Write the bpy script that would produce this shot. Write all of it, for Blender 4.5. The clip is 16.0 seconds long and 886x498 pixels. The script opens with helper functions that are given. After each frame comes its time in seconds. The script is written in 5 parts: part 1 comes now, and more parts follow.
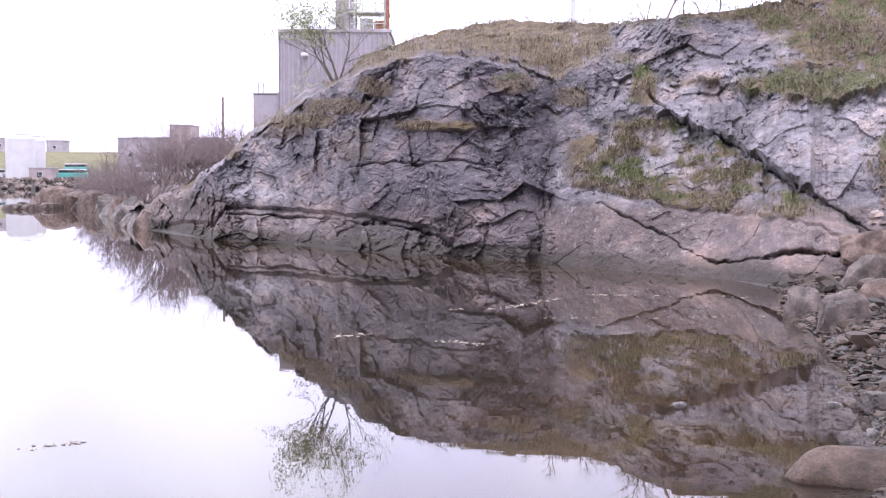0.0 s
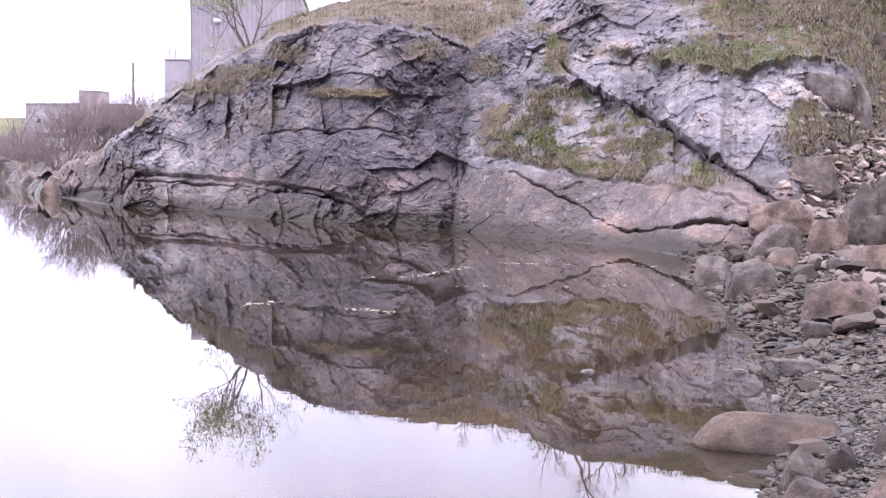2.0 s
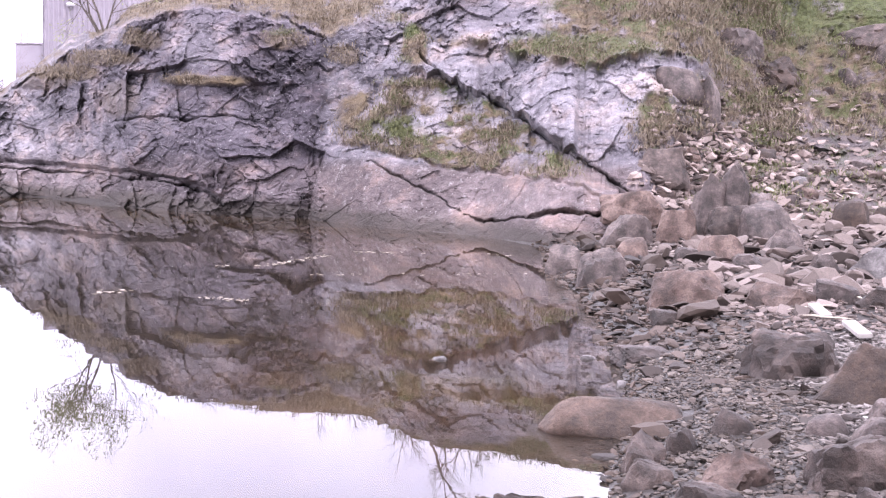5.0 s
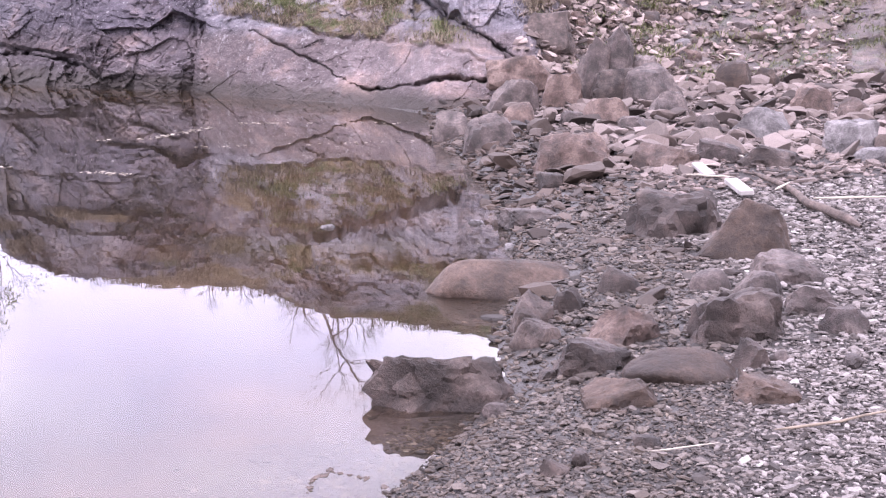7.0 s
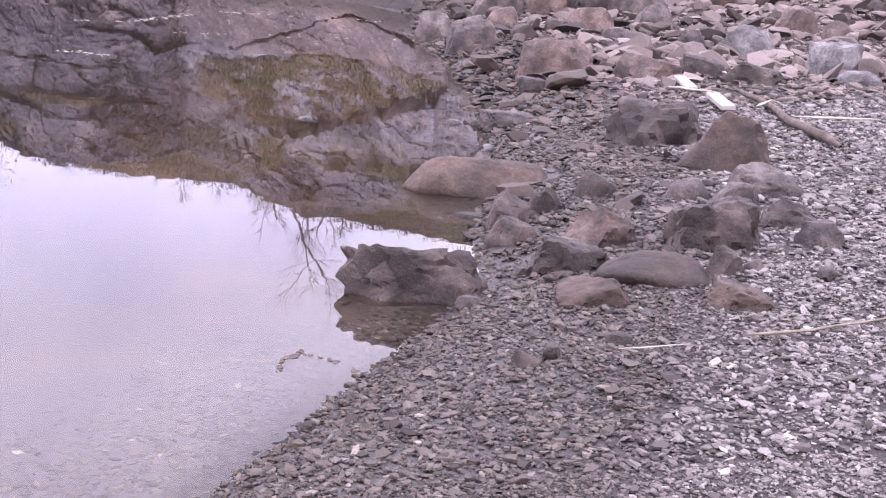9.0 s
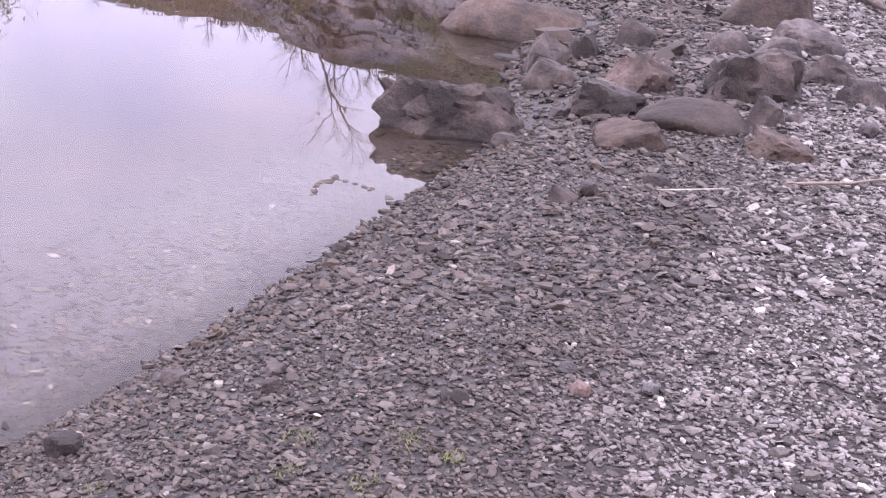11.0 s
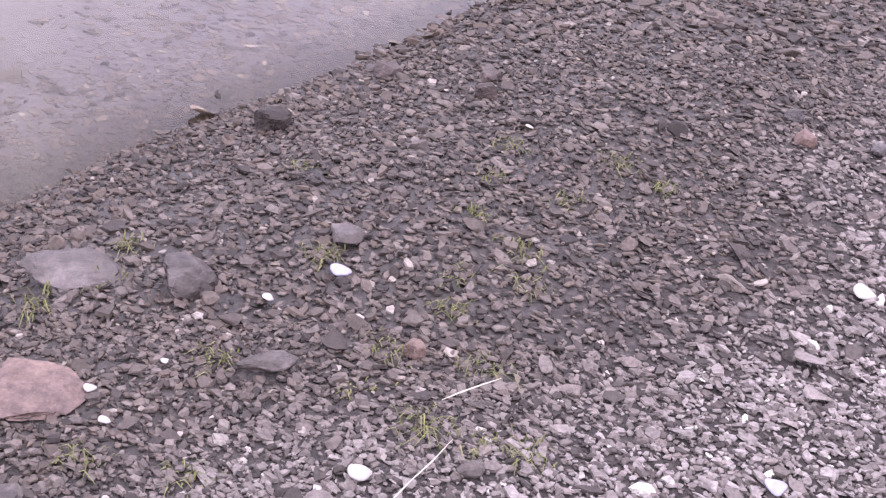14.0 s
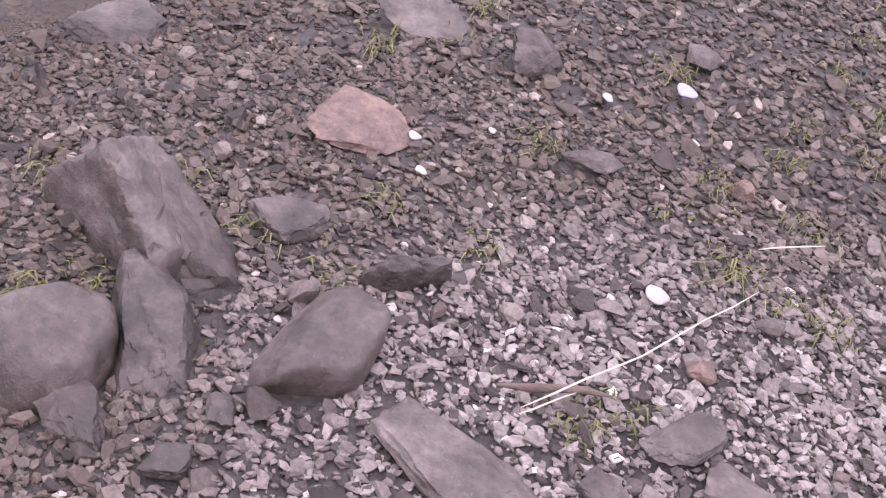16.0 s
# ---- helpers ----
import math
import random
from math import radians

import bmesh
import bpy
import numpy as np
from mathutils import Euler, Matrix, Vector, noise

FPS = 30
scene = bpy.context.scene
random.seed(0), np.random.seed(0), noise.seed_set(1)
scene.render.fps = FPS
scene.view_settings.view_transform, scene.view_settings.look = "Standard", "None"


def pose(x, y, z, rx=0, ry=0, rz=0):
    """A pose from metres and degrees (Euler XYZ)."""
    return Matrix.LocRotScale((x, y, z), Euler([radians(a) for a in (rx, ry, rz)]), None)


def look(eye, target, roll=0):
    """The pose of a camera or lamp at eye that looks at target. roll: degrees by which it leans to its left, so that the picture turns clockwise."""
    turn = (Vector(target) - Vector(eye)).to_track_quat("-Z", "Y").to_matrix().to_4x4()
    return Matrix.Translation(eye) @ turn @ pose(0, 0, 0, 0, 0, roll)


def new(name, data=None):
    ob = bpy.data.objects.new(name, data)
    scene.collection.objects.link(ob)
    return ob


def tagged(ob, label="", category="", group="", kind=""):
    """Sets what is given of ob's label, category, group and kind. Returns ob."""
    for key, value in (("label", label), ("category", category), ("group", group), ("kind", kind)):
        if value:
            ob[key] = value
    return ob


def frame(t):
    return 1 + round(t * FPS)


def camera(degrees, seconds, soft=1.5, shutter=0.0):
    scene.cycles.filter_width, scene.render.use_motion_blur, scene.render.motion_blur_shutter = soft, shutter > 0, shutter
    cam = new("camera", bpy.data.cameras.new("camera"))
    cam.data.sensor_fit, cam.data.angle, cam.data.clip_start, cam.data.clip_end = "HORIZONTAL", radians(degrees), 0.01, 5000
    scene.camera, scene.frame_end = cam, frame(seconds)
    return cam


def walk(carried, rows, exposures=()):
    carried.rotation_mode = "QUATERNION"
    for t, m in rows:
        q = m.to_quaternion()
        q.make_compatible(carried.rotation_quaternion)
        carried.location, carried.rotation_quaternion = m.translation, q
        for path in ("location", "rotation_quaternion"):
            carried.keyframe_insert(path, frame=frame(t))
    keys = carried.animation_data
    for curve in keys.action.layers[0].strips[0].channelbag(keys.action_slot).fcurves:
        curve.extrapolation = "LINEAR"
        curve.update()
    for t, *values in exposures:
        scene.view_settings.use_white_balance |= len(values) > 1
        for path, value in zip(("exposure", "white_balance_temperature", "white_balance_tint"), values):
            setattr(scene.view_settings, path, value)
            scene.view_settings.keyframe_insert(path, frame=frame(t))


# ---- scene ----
cam = camera(34.0, 16.0, soft=1.25)
# seconds, place of the eye, yaw (to the left), pitch (up), roll
ROWS = [
    (0.0, -0.000, 0.000, 1.750, 0.00, -2.97, -0.07),
    (0.5, 0.002, 0.009, 1.742, -0.65, -3.21, -0.21),
    (1.0, 0.009, 0.014, 1.740, -1.47, -3.23, -0.60),
    (1.5, 0.014, 0.020, 1.737, -2.40, -3.57, -0.57),
    (2.0, 0.028, 0.047, 1.732, -3.41, -4.17, -0.49),
    (2.5, 0.040, 0.045, 1.723, -4.53, -4.30, -0.53),
    (3.0, 0.048, 0.036, 1.728, -5.68, -4.33, -0.68),
    (5.5, 0.091, -0.002, 1.718, -9.99, -4.69, -1.03),
    (6.0, 0.104, 0.009, 1.710, -11.25, -5.78, -0.78),
    (6.5, 0.112, 0.014, 1.694, -12.45, -7.48, -0.03),
    (7.0, 0.107, 0.035, 1.686, -13.41, -9.56, -0.19),
    (7.5, 0.106, 0.043, 1.676, -14.12, -10.66, -0.91),
    (8.0, 0.109, 0.050, 1.667, -14.48, -11.45, -1.51),
    (10.5, 0.024, 0.066, 1.511, -14.78, -17.10, -6.87),
    (11.0, 0.027, 0.073, 1.502, -14.50, -18.76, -6.79),
    (11.5, 0.027, 0.079, 1.494, -13.93, -19.64, -6.76),
    (12.0, 0.019, 0.093, 1.477, -12.53, -21.70, -7.63),
    (12.5, 0.017, 0.108, 1.455, -11.76, -24.11, -9.03),
    (13.0, 0.012, 0.120, 1.440, -10.89, -26.32, -10.10),
    (13.5, 0.008, 0.130, 1.434, -9.61, -28.18, -10.86),
    (14.0, -0.005, 0.145, 1.406, -8.34, -30.10, -12.29),
    (14.5, -0.020, 0.161, 1.383, -5.24, -32.89, -14.04),
    (15.0, -0.023, 0.172, 1.358, -2.68, -35.33, -15.93),
    (15.5, -0.029, 0.183, 1.339, -0.60, -38.08, -18.77),
    (16.0, -0.046, 0.178, 1.328, 2.31, -39.96, -22.31),
]
walk(cam, [(t, pose(x, y, z, 90 + pitch, 0, yaw) @ pose(0, 0, 0, 0, 0, -roll)) for t, x, y, z, yaw, pitch, roll in ROWS],
     exposures=[(0.0, -0.43, 6400, 13), (3.0, -0.02, 6380, 16), (5.5, 0.07, 6480, 19), (7.5, -0.08, 6350, 24), (11.0, -0.33, 6280, 26), (13.5, -0.33, 6350, 25), (16.0, -0.42, 6750, 24)])

# ---------------------------------------------------------------- light
world = bpy.data.worlds.new("overcast_sky")
scene.world = world
world.use_nodes = True
wn, wl = world.node_tree.nodes, world.node_tree.links
sky = wn.new("ShaderNodeTexSky")
sky.sky_type, sky.sun_disc = "NISHITA", False
sky.sun_elevation, sky.sun_rotation = radians(48), radians(150)
sky.dust_density, sky.air_density = 4.0, 1.0
w_scale = wn.new("ShaderNodeVectorMath")
w_scale.operation = "SCALE"
w_scale.inputs["Scale"].default_value = 0.15
wl.new(sky.outputs[0], w_scale.inputs[0])
w_co = wn.new("ShaderNodeTexCoord")
w_noise = wn.new("ShaderNodeTexNoise")
w_noise.inputs["Scale"].default_value, w_noise.inputs["Detail"].default_value = 2.2, 5
wl.new(w_co.outputs["Generated"], w_noise.inputs["Vector"])
w_ramp = wn.new("ShaderNodeValToRGB")
w_ramp.color_ramp.elements[0].position, w_ramp.color_ramp.elements[0].color = 0.36, (2.7, 2.62, 3.5, 1)
w_ramp.color_ramp.elements[1].position, w_ramp.color_ramp.elements[1].color = 0.62, (4.6, 4.45, 4.9, 1)
wl.new(w_noise.outputs["Fac"], w_ramp.inputs[0])
w_mix = wn.new("ShaderNodeMix")
w_mix.data_type = "RGBA"
w_mix.inputs[0].default_value = 0.76
wl.new(w_scale.outputs[0], w_mix.inputs[6])
wl.new(w_ramp.outputs[0], w_mix.inputs[7])
w_up = wn.new("ShaderNodeSeparateXYZ")
wl.new(w_co.outputs["Generated"], w_up.inputs[0])
w_lift = wn.new("ShaderNodeValToRGB")
for at, v in ((0.08, 1.35), (0.20, 1.3), (0.42, 1.0)):
    e = w_lift.color_ramp.elements.new(at)
    e.color = (v, v, v, 1)
w_lift.color_ramp.elements[0].color = (1.3, 1.3, 1.3, 1)
w_lift.color_ramp.elements[-1].color = (1.55, 1.55, 1.55, 1)
wl.new(w_up.outputs["Z"], w_lift.inputs[0])
w_out = wn.new("ShaderNodeVectorMath")
w_out.operation = "SCALE"
wl.new(w_mix.outputs[2], w_out.inputs[0])
wl.new(w_lift.outputs[0], w_out.inputs["Scale"])
wl.new(w_out.outputs[0], wn["Background"].inputs["Color"])
wn["Background"].inputs["Strength"].default_value = 1.0
sun = new("sun", bpy.data.lights.new("sun", "SUN"))
sun.data.energy, sun.data.angle, sun.data.color = 0.6, radians(18), (1.0, 0.96, 0.92)
sun.matrix_world = look((-10, -10, 30), (0, 12, 0))

# ---------------------------------------------------------------- number helpers
rng = np.random.default_rng(7)


def hashed(ix, iy, iz, seed):
    h = (ix * 374761393 + iy * 668265263 + iz * 2147483647 + seed * 1274126177) & 0xFFFFFFFF
    h = ((h ^ (h >> 13)) * 1274126177) & 0xFFFFFFFF
    h = ((h ^ (h >> 16)) * 2246822519) & 0xFFFFFFFF
    return ((h ^ (h >> 15)) & 0xFFFFFF) / float(0xFFFFFF)


def vnoise(p, seed=0):
    """Value noise of the rows of p, 0 to 1."""
    i = np.floor(p).astype(np.int64)
    f = p - i
    f = f * f * (3 - 2 * f)
    out = 0
    for dx in (0, 1):
        for dy in (0, 1):
            for dz in (0, 1):
                w = (f[:, 0] if dx else 1 - f[:, 0]) * (f[:, 1] if dy else 1 - f[:, 1]) * (f[:, 2] if dz else 1 - f[:, 2])
                out = out + w * hashed(i[:, 0] + dx, i[:, 1] + dy, i[:, 2] + dz, seed)
    return out


def fbm(p, octaves=4, seed=0):
    total, amp, norm = 0, 1.0, 0.0
    for k in range(octaves):
        total = total + amp * vnoise(p * 2.03 ** k + 17.3 * k, seed + k)
        norm += amp
        amp *= 0.52
    return total / norm


def cells(p, seed=0):
    """Distance to the nearest and second nearest cell point, and a random number of the nearest cell."""
    i = np.floor(p).astype(np.int64)
    d1, d2, ident = np.full(len(p), 9.0), np.full(len(p), 9.0), np.zeros(len(p))
    to = np.zeros_like(p)
    for dx in (-1, 0, 1):
        for dy in (-1, 0, 1):
            for dz in (-1, 0, 1):
                j = i + (dx, dy, dz)
                q = np.stack([j[:, k] + hashed(j[:, 0], j[:, 1], j[:, 2], seed + k) for k in range(3)], 1)
                d = np.linalg.norm(q - p, axis=1)
                near = d < d1
                d2 = np.where(near, d1, np.minimum(d2, d))
                to = np.where(near[:, None], p - q, to)
                ident = np.where(near, hashed(j[:, 0], j[:, 1], j[:, 2], seed + 9), ident)
                d1 = np.where(near, d, d1)
    tilt = np.stack([np.cos(ident * 97.0), np.cos(ident * 61.0 + 1), np.sin(ident * 143.0)], 1)
    return d1, d2, ident, (to * tilt).sum(1)


def away(px, py, line):
    """Distance of points to an open line of (x, y) corners, signed: positive on the right-hand side going along it."""
    best, sign = np.full(px.shape, 1e9), np.ones(px.shape)
    for (ax, ay), (bx, by) in zip(line[:-1], line[1:]):
        ux, uy = bx - ax, by - ay
        k = np.clip(((px - ax) * ux + (py - ay) * uy) / (ux * ux + uy * uy), 0, 1)
        d = np.hypot(px - ax - k * ux, py - ay - k * uy)
        s = (px - ax) * uy - (py - ay) * ux
        near = d < best - 1e-9
        best, sign = np.where(near, d, best), np.where(near, np.where(s >= 0, 1.0, -1.0), sign)
    return best * sign


def ramp(x, a, b):
    k = np.clip((x - a) / (b - a), 0, 1)
    return k * k * (3 - 2 * k)


# the water's edge, from behind the camera along the beach and round the foot of the cliff
SHORE = [(-9, -16), (-3.2, -4), (-1.75, -0.6), (-1.15, 0.9), (-0.82, 1.77), (-0.59, 2.25), (-0.28, 2.75), (0.16, 3.33), (0.68, 4.15),
         (1.05, 4.77), (1.5, 5.45), (1.9, 6.3), (2.05, 7.0), (2.35, 7.8), (2.62, 8.6), (2.9, 9.6), (3.4, 11.7), (3.7, 13.2), (4.0, 15.0),
         (4.4, 18.4), (4.85, 20.4), (5.2, 21.8), (4.7, 24.4), (3.3, 26.4), (2.0, 29.2), (0, 30.5), (-1.84, 32.7), (-4.1, 36.7), (-6, 38.2),
         (-9.6, 46), (-16.6, 69.5), (-19.7, 74), (-19, 92), (4, 150), (60, 160)]


def ground_height(x, y):
    """Height of beach, sea bed and land, the water's surface being 0."""
    d = away(x, y, SHORE)
    far = ramp(y, 159, 171) * 1.0 + ramp(y, 188, 216) * 4.0
    d = np.where((y > 110) & (x < 40), -60.0, d)
    sea = -0.11 * (1 - np.exp(np.minimum(d, 0) / 0.35)) - 0.05 * np.minimum(-d, 4) - 0.10 * np.clip(-d - 4, 0, 18)
    land = 0.17 * (1 - np.exp(-np.maximum(d, 0) / 0.4)) + 0.05 * np.minimum(d, 7) + 0.3 * np.clip(d - 9, 0, 7)
    z = np.where(d > 0, land, sea)
    z = np.where((y > 100) & (far > 0.01), np.maximum(far, z), z)
    p = np.stack([x, y, 0 * x], -1).reshape(-1, 3)
    near = np.exp(-np.hypot(x, y) / 60)
    z = z + near * ((fbm(p * 1.3, 3, 5).reshape(x.shape) - 0.5) * 0.07 + (fbm(p * 7.0, 2, 8).reshape(x.shape) - 0.5) * 0.02) * ramp(np.abs(d), 0.0, 0.6)
    return z


def height_at(x, y):
    return float(ground_height(np.array([float(x)]), np.array([float(y)]))[0])


# ---------------------------------------------------------------- materials
def material(name):
    m = bpy.data.materials.new(name)
    m.use_nodes = True
    n, l = m.node_tree.nodes, m.node_tree.links
    return m, n, l, n["Principled BSDF"]


def noise_node(n, l, vec, scale, detail=5, rough=0.6, kind="ShaderNodeTexNoise"):
    t = n.new(kind)
    t.inputs["Scale"].default_value = scale
    if kind == "ShaderNodeTexNoise":
        t.inputs["Detail"].default_value, t.inputs["Roughness"].default_value = detail, rough
    l.new(vec, t.inputs["Vector"])
    return t


def ramp_node(n, l, fac, stops):
    r = n.new("ShaderNodeValToRGB")
    e = r.color_ramp.elements
    while len(e) < len(stops):
        e.new(0.5)
    for k, (at, c) in enumerate(stops):
        e[k].position, e[k].color = at, (*c, 1)
    l.new(fac, r.inputs[0])
    return r.outputs[0]


def mix_node(n, l, fac, a, b, how="MIX"):
    x = n.new("ShaderNodeMix")
    x.data_type, x.blend_type = "RGBA", how
    for k, v in ((0, fac), (6, a), (7, b)):
        if isinstance(v, (int, float)):
            x.inputs[k].default_value = v
        elif isinstance(v, tuple):
            x.inputs[k].default_value = (*v, 1)
        else:
            l.new(v, x.inputs[k])
    return x.outputs[2]


def math_node(n, l, how, a, b=0.0, clamp=False):
    x = n.new("ShaderNodeMath")
    x.operation, x.use_clamp = how, clamp
    for k, v in ((0, a), (1, b)):
        if isinstance(v, (int, float)):
            x.inputs[k].default_value = v
        else:
            l.new(v, x.inputs[k])
    return x.outputs[0]


def bump_node(n, l, shader, height, strength, distance):
    b = n.new("ShaderNodeBump")
    b.inputs["Strength"].default_value, b.inputs["Distance"].default_value = strength, distance
    l.new(height, b.inputs["Height"])
    l.new(b.outputs[0], shader.inputs["Normal"])


def attribute(n, name):
    a = n.new("ShaderNodeAttribute")
    a.attribute_name = name
    return a.outputs["Fac"]


def plain(name, colour, rough=0.6, metal=0.0, vary=0.15, scale=6.0, bump=0.15):
    """A painted, wooden or metal surface with slight blotches and grain."""
    m, n, l, s = material(name)
    co = n.new("ShaderNodeTexCoord").outputs["Object"]
    a = noise_node(n, l, co, scale, 6)
    dark = tuple(c * (1 - 2 * vary) for c in colour)
    light = tuple(min(1, c * (1 + vary)) for c in colour)
    l.new(ramp_node(n, l, a.outputs["Fac"], [(0.3, dark), (0.7, light)]), s.inputs["Base Color"])
    s.inputs["Roughness"].default_value, s.inputs["Metallic"].default_value = rough, metal
    bump_node(n, l, s, noise_node(n, l, co, scale * 12, 4).outputs["Fac"], bump, 0.02)
    return m


def stone(name, dark, mid, light, spots=(0.5, 0.47, 0.44), scale=3.0, rough=0.62, relief=0.03):
    """Weathered stone: broad stains, mineral grain and lichen specks; each stone a little different."""
    m, n, l, s = material(name)
    co = n.new("ShaderNodeTexCoord").outputs["Object"]
    info = n.new("ShaderNodeObjectInfo").outputs["Random"]
    shift = n.new("ShaderNodeVectorMath")
    shift.operation = "ADD"
    l.new(co, shift.inputs[0])
    l.new(info, shift.inputs[1])
    co = shift.outputs[0]
    broad = noise_node(n, l, co, scale, 6, 0.62)
    base = ramp_node(n, l, broad.outputs["Fac"], [(0.37, dark), (0.5, mid), (0.64, light)])
    grain = noise_node(n, l, co, scale * 14, 5, 0.7)
    base = mix_node(n, l, 0.38, base, ramp_node(n, l, grain.outputs["Fac"], [(0.36, (0.22, 0.22, 0.22)), (0.64, (0.8, 0.8, 0.8))]), "OVERLAY")
    mottle = noise_node(n, l, co, scale * 4.5, 6, 0.7)
    base = mix_node(n, l, 0.55, base, ramp_node(n, l, mottle.outputs["Fac"], [(0.38, (0.26, 0.26, 0.26)), (0.64, (0.76, 0.76, 0.76))]), "OVERLAY")
    fleck = noise_node(n, l, co, scale * 30, 2)
    base = mix_node(n, l, math_node(n, l, "MULTIPLY", math_node(n, l, "GREATER_THAN", fleck.outputs["Fac"], 0.7), 0.14), base, spots)
    bright = math_node(n, l, "ADD", math_node(n, l, "MULTIPLY", info, 0.4), 0.8)
    base = mix_node(n, l, 1.0, base, bright, "MULTIPLY")
    l.new(base, s.inputs["Base Color"])
    s.inputs["Roughness"].default_value = rough
    crack = noise_node(n, l, co, scale * 4, 8, 0.7)
    bump_node(n, l, s, math_node(n, l, "ADD", crack.outputs["Fac"], math_node(n, l, "MULTIPLY", grain.outputs["Fac"], 0.5)), 0.7, relief)
    return m


M_GREY = stone("grey_stone", (0.035, 0.027, 0.024), (0.079, 0.061, 0.056), (0.142, 0.112, 0.102), scale=4.5)
M_DARK = stone("dark_stone", (0.022, 0.015, 0.012), (0.056, 0.040, 0.034), (0.118, 0.088, 0.076), scale=4.5, rough=0.58)
M_PINK = stone("pink_stone", (0.046, 0.030, 0.024), (0.098, 0.065, 0.053), (0.174, 0.124, 0.104), scale=4.0)
M_TAN = stone("brown_stone", (0.022, 0.013, 0.009), (0.048, 0.030, 0.021), (0.088, 0.058, 0.044), scale=3.5)
M_SALMON = stone("salmon_stone", (0.089, 0.062, 0.055), (0.119, 0.082, 0.071), (0.160, 0.110, 0.091), scale=9, relief=0.006)
M_LIGHT = stone("pale_stone", (0.075, 0.067, 0.066), (0.131, 0.120, 0.118), (0.210, 0.195, 0.191), scale=4.5)
M_SLATE = stone("slate_grey_stone", (0.046, 0.037, 0.032), (0.070, 0.057, 0.052), (0.120, 0.102, 0.095), scale=8, relief=0.006, rough=0.42)
M_SLATE_DARK = stone("dark_slate_stone", (0.025, 0.020, 0.018), (0.053, 0.043, 0.040), (0.100, 0.084, 0.078), scale=13, relief=0.006, rough=0.42)


def rock_face_material():
    """The cliff: blue-grey gneiss, paler and pinker beds, turf and soil where the ground lies flat."""
    m, n, l, s = material("cliff_rock")
    co = n.new("ShaderNodeNewGeometry").outputs["Position"]
    stretch = n.new("ShaderNodeMapping")
    stretch.inputs["Rotation"].default_value = (0, radians(28), 0)
    stretch.inputs["Scale"].default_value = (0.8, 0.8, 1.35)
    l.new(co, stretch.inputs["Vector"])
    bed = stretch.outputs[0]
    broad = noise_node(n, l, bed, 0.55, 8, 0.66).outputs["Fac"]
    grey = ramp_node(n, l, broad, [(0.34, (0.035, 0.03, 0.039)), (0.47, (0.083, 0.072, 0.088)), (0.58, (0.132, 0.117, 0.136)), (0.69, (0.26, 0.24, 0.262))])
    pale = ramp_node(n, l, broad, [(0.34, (0.09, 0.083, 0.097)), (0.48, (0.195, 0.182, 0.204)), (0.6, (0.285, 0.268, 0.292)), (0.7, (0.42, 0.40, 0.415))])
    pink = ramp_node(n, l, broad, [(0.35, (0.07, 0.054, 0.055)), (0.5, (0.13, 0.103, 0.104)), (0.66, (0.225, 0.184, 0.184))])
    rock = mix_node(n, l, attribute(n, "pale"), grey, pale)
    rock = mix_node(n, l, attribute(n, "pink"), rock, pink)
    fine = noise_node(n, l, bed, 7.0, 8, 0.72).outputs["Fac"]
    patches = noise_node(n, l, bed, 2.3, 8, 0.68).outputs["Fac"]
    rock = mix_node(n, l, 0.5, rock, ramp_node(n, l, patches, [(0.36, (0.2, 0.19, 0.2)), (0.5, (0.48, 0.48, 0.48)), (0.64, (0.78, 0.78, 0.77))]), "OVERLAY")
    rock = mix_node(n, l, 0.36, rock, ramp_node(n, l, fine, [(0.36, (0.2, 0.2, 0.2)), (0.64, (0.8, 0.8, 0.8))]), "OVERLAY")
    speck = noise_node(n, l, co, 30.0, 5, 0.75).outputs["Fac"]
    rock = mix_node(n, l, 0.35, rock, ramp_node(n, l, speck, [(0.36, (0.25, 0.25, 0.25)), (0.64, (0.75, 0.75, 0.75))]), "OVERLAY")
    lichen = noise_node(n, l, co, 16.0, 3).outputs["Fac"]
    rock = mix_node(n, l, ramp_node(n, l, lichen, [(0.63, (0, 0, 0)), (0.7, (0.6, 0.6, 0.6))]), rock, (0.46, 0.45, 0.44))
    rust = ramp_node(n, l, noise_node(n, l, bed, 1.1, 6, 0.65).outputs["Fac"], [(0.5, (0, 0, 0)), (0.66, (0.55, 0.55, 0.55))])
    rock = mix_node(n, l, rust, rock, mix_node(n, l, 1.0, rock, (1.35, 1.08, 0.86), "MULTIPLY"))
    crust = ramp_node(n, l, noise_node(n, l, co, 4.2, 7, 0.72).outputs["Fac"], [(0.57, (0, 0, 0)), (0.66, (0.7, 0.7, 0.7))])
    rock = mix_node(n, l, mix_node(n, l, 1.0, crust, attribute(n, "pale"), "MULTIPLY"), rock, (0.4, 0.375, 0.38))
    stain = attribute(n, "wet")
    rock = mix_node(n, l, stain, rock, (0.05, 0.042, 0.036))
    soil = ramp_node(n, l, noise_node(n, l, co, 2.6, 8, 0.7).outputs["Fac"],
                     [(0.3, (0.035, 0.025, 0.018)), (0.45, (0.085, 0.062, 0.04)), (0.6, (0.15, 0.112, 0.066)), (0.75, (0.22, 0.175, 0.105))])
    green = ramp_node(n, l, noise_node(n, l, co, 9.0, 6).outputs["Fac"], [(0.3, (0.03, 0.04, 0.012)), (0.7, (0.09, 0.115, 0.035))])
    turf = mix_node(n, l, attribute(n, "green"), soil, green)
    rock = mix_node(n, l, attribute(n, "grass"), rock, turf)
    l.new(rock, s.inputs["Base Color"])
    s.inputs["Roughness"].default_value = 0.85
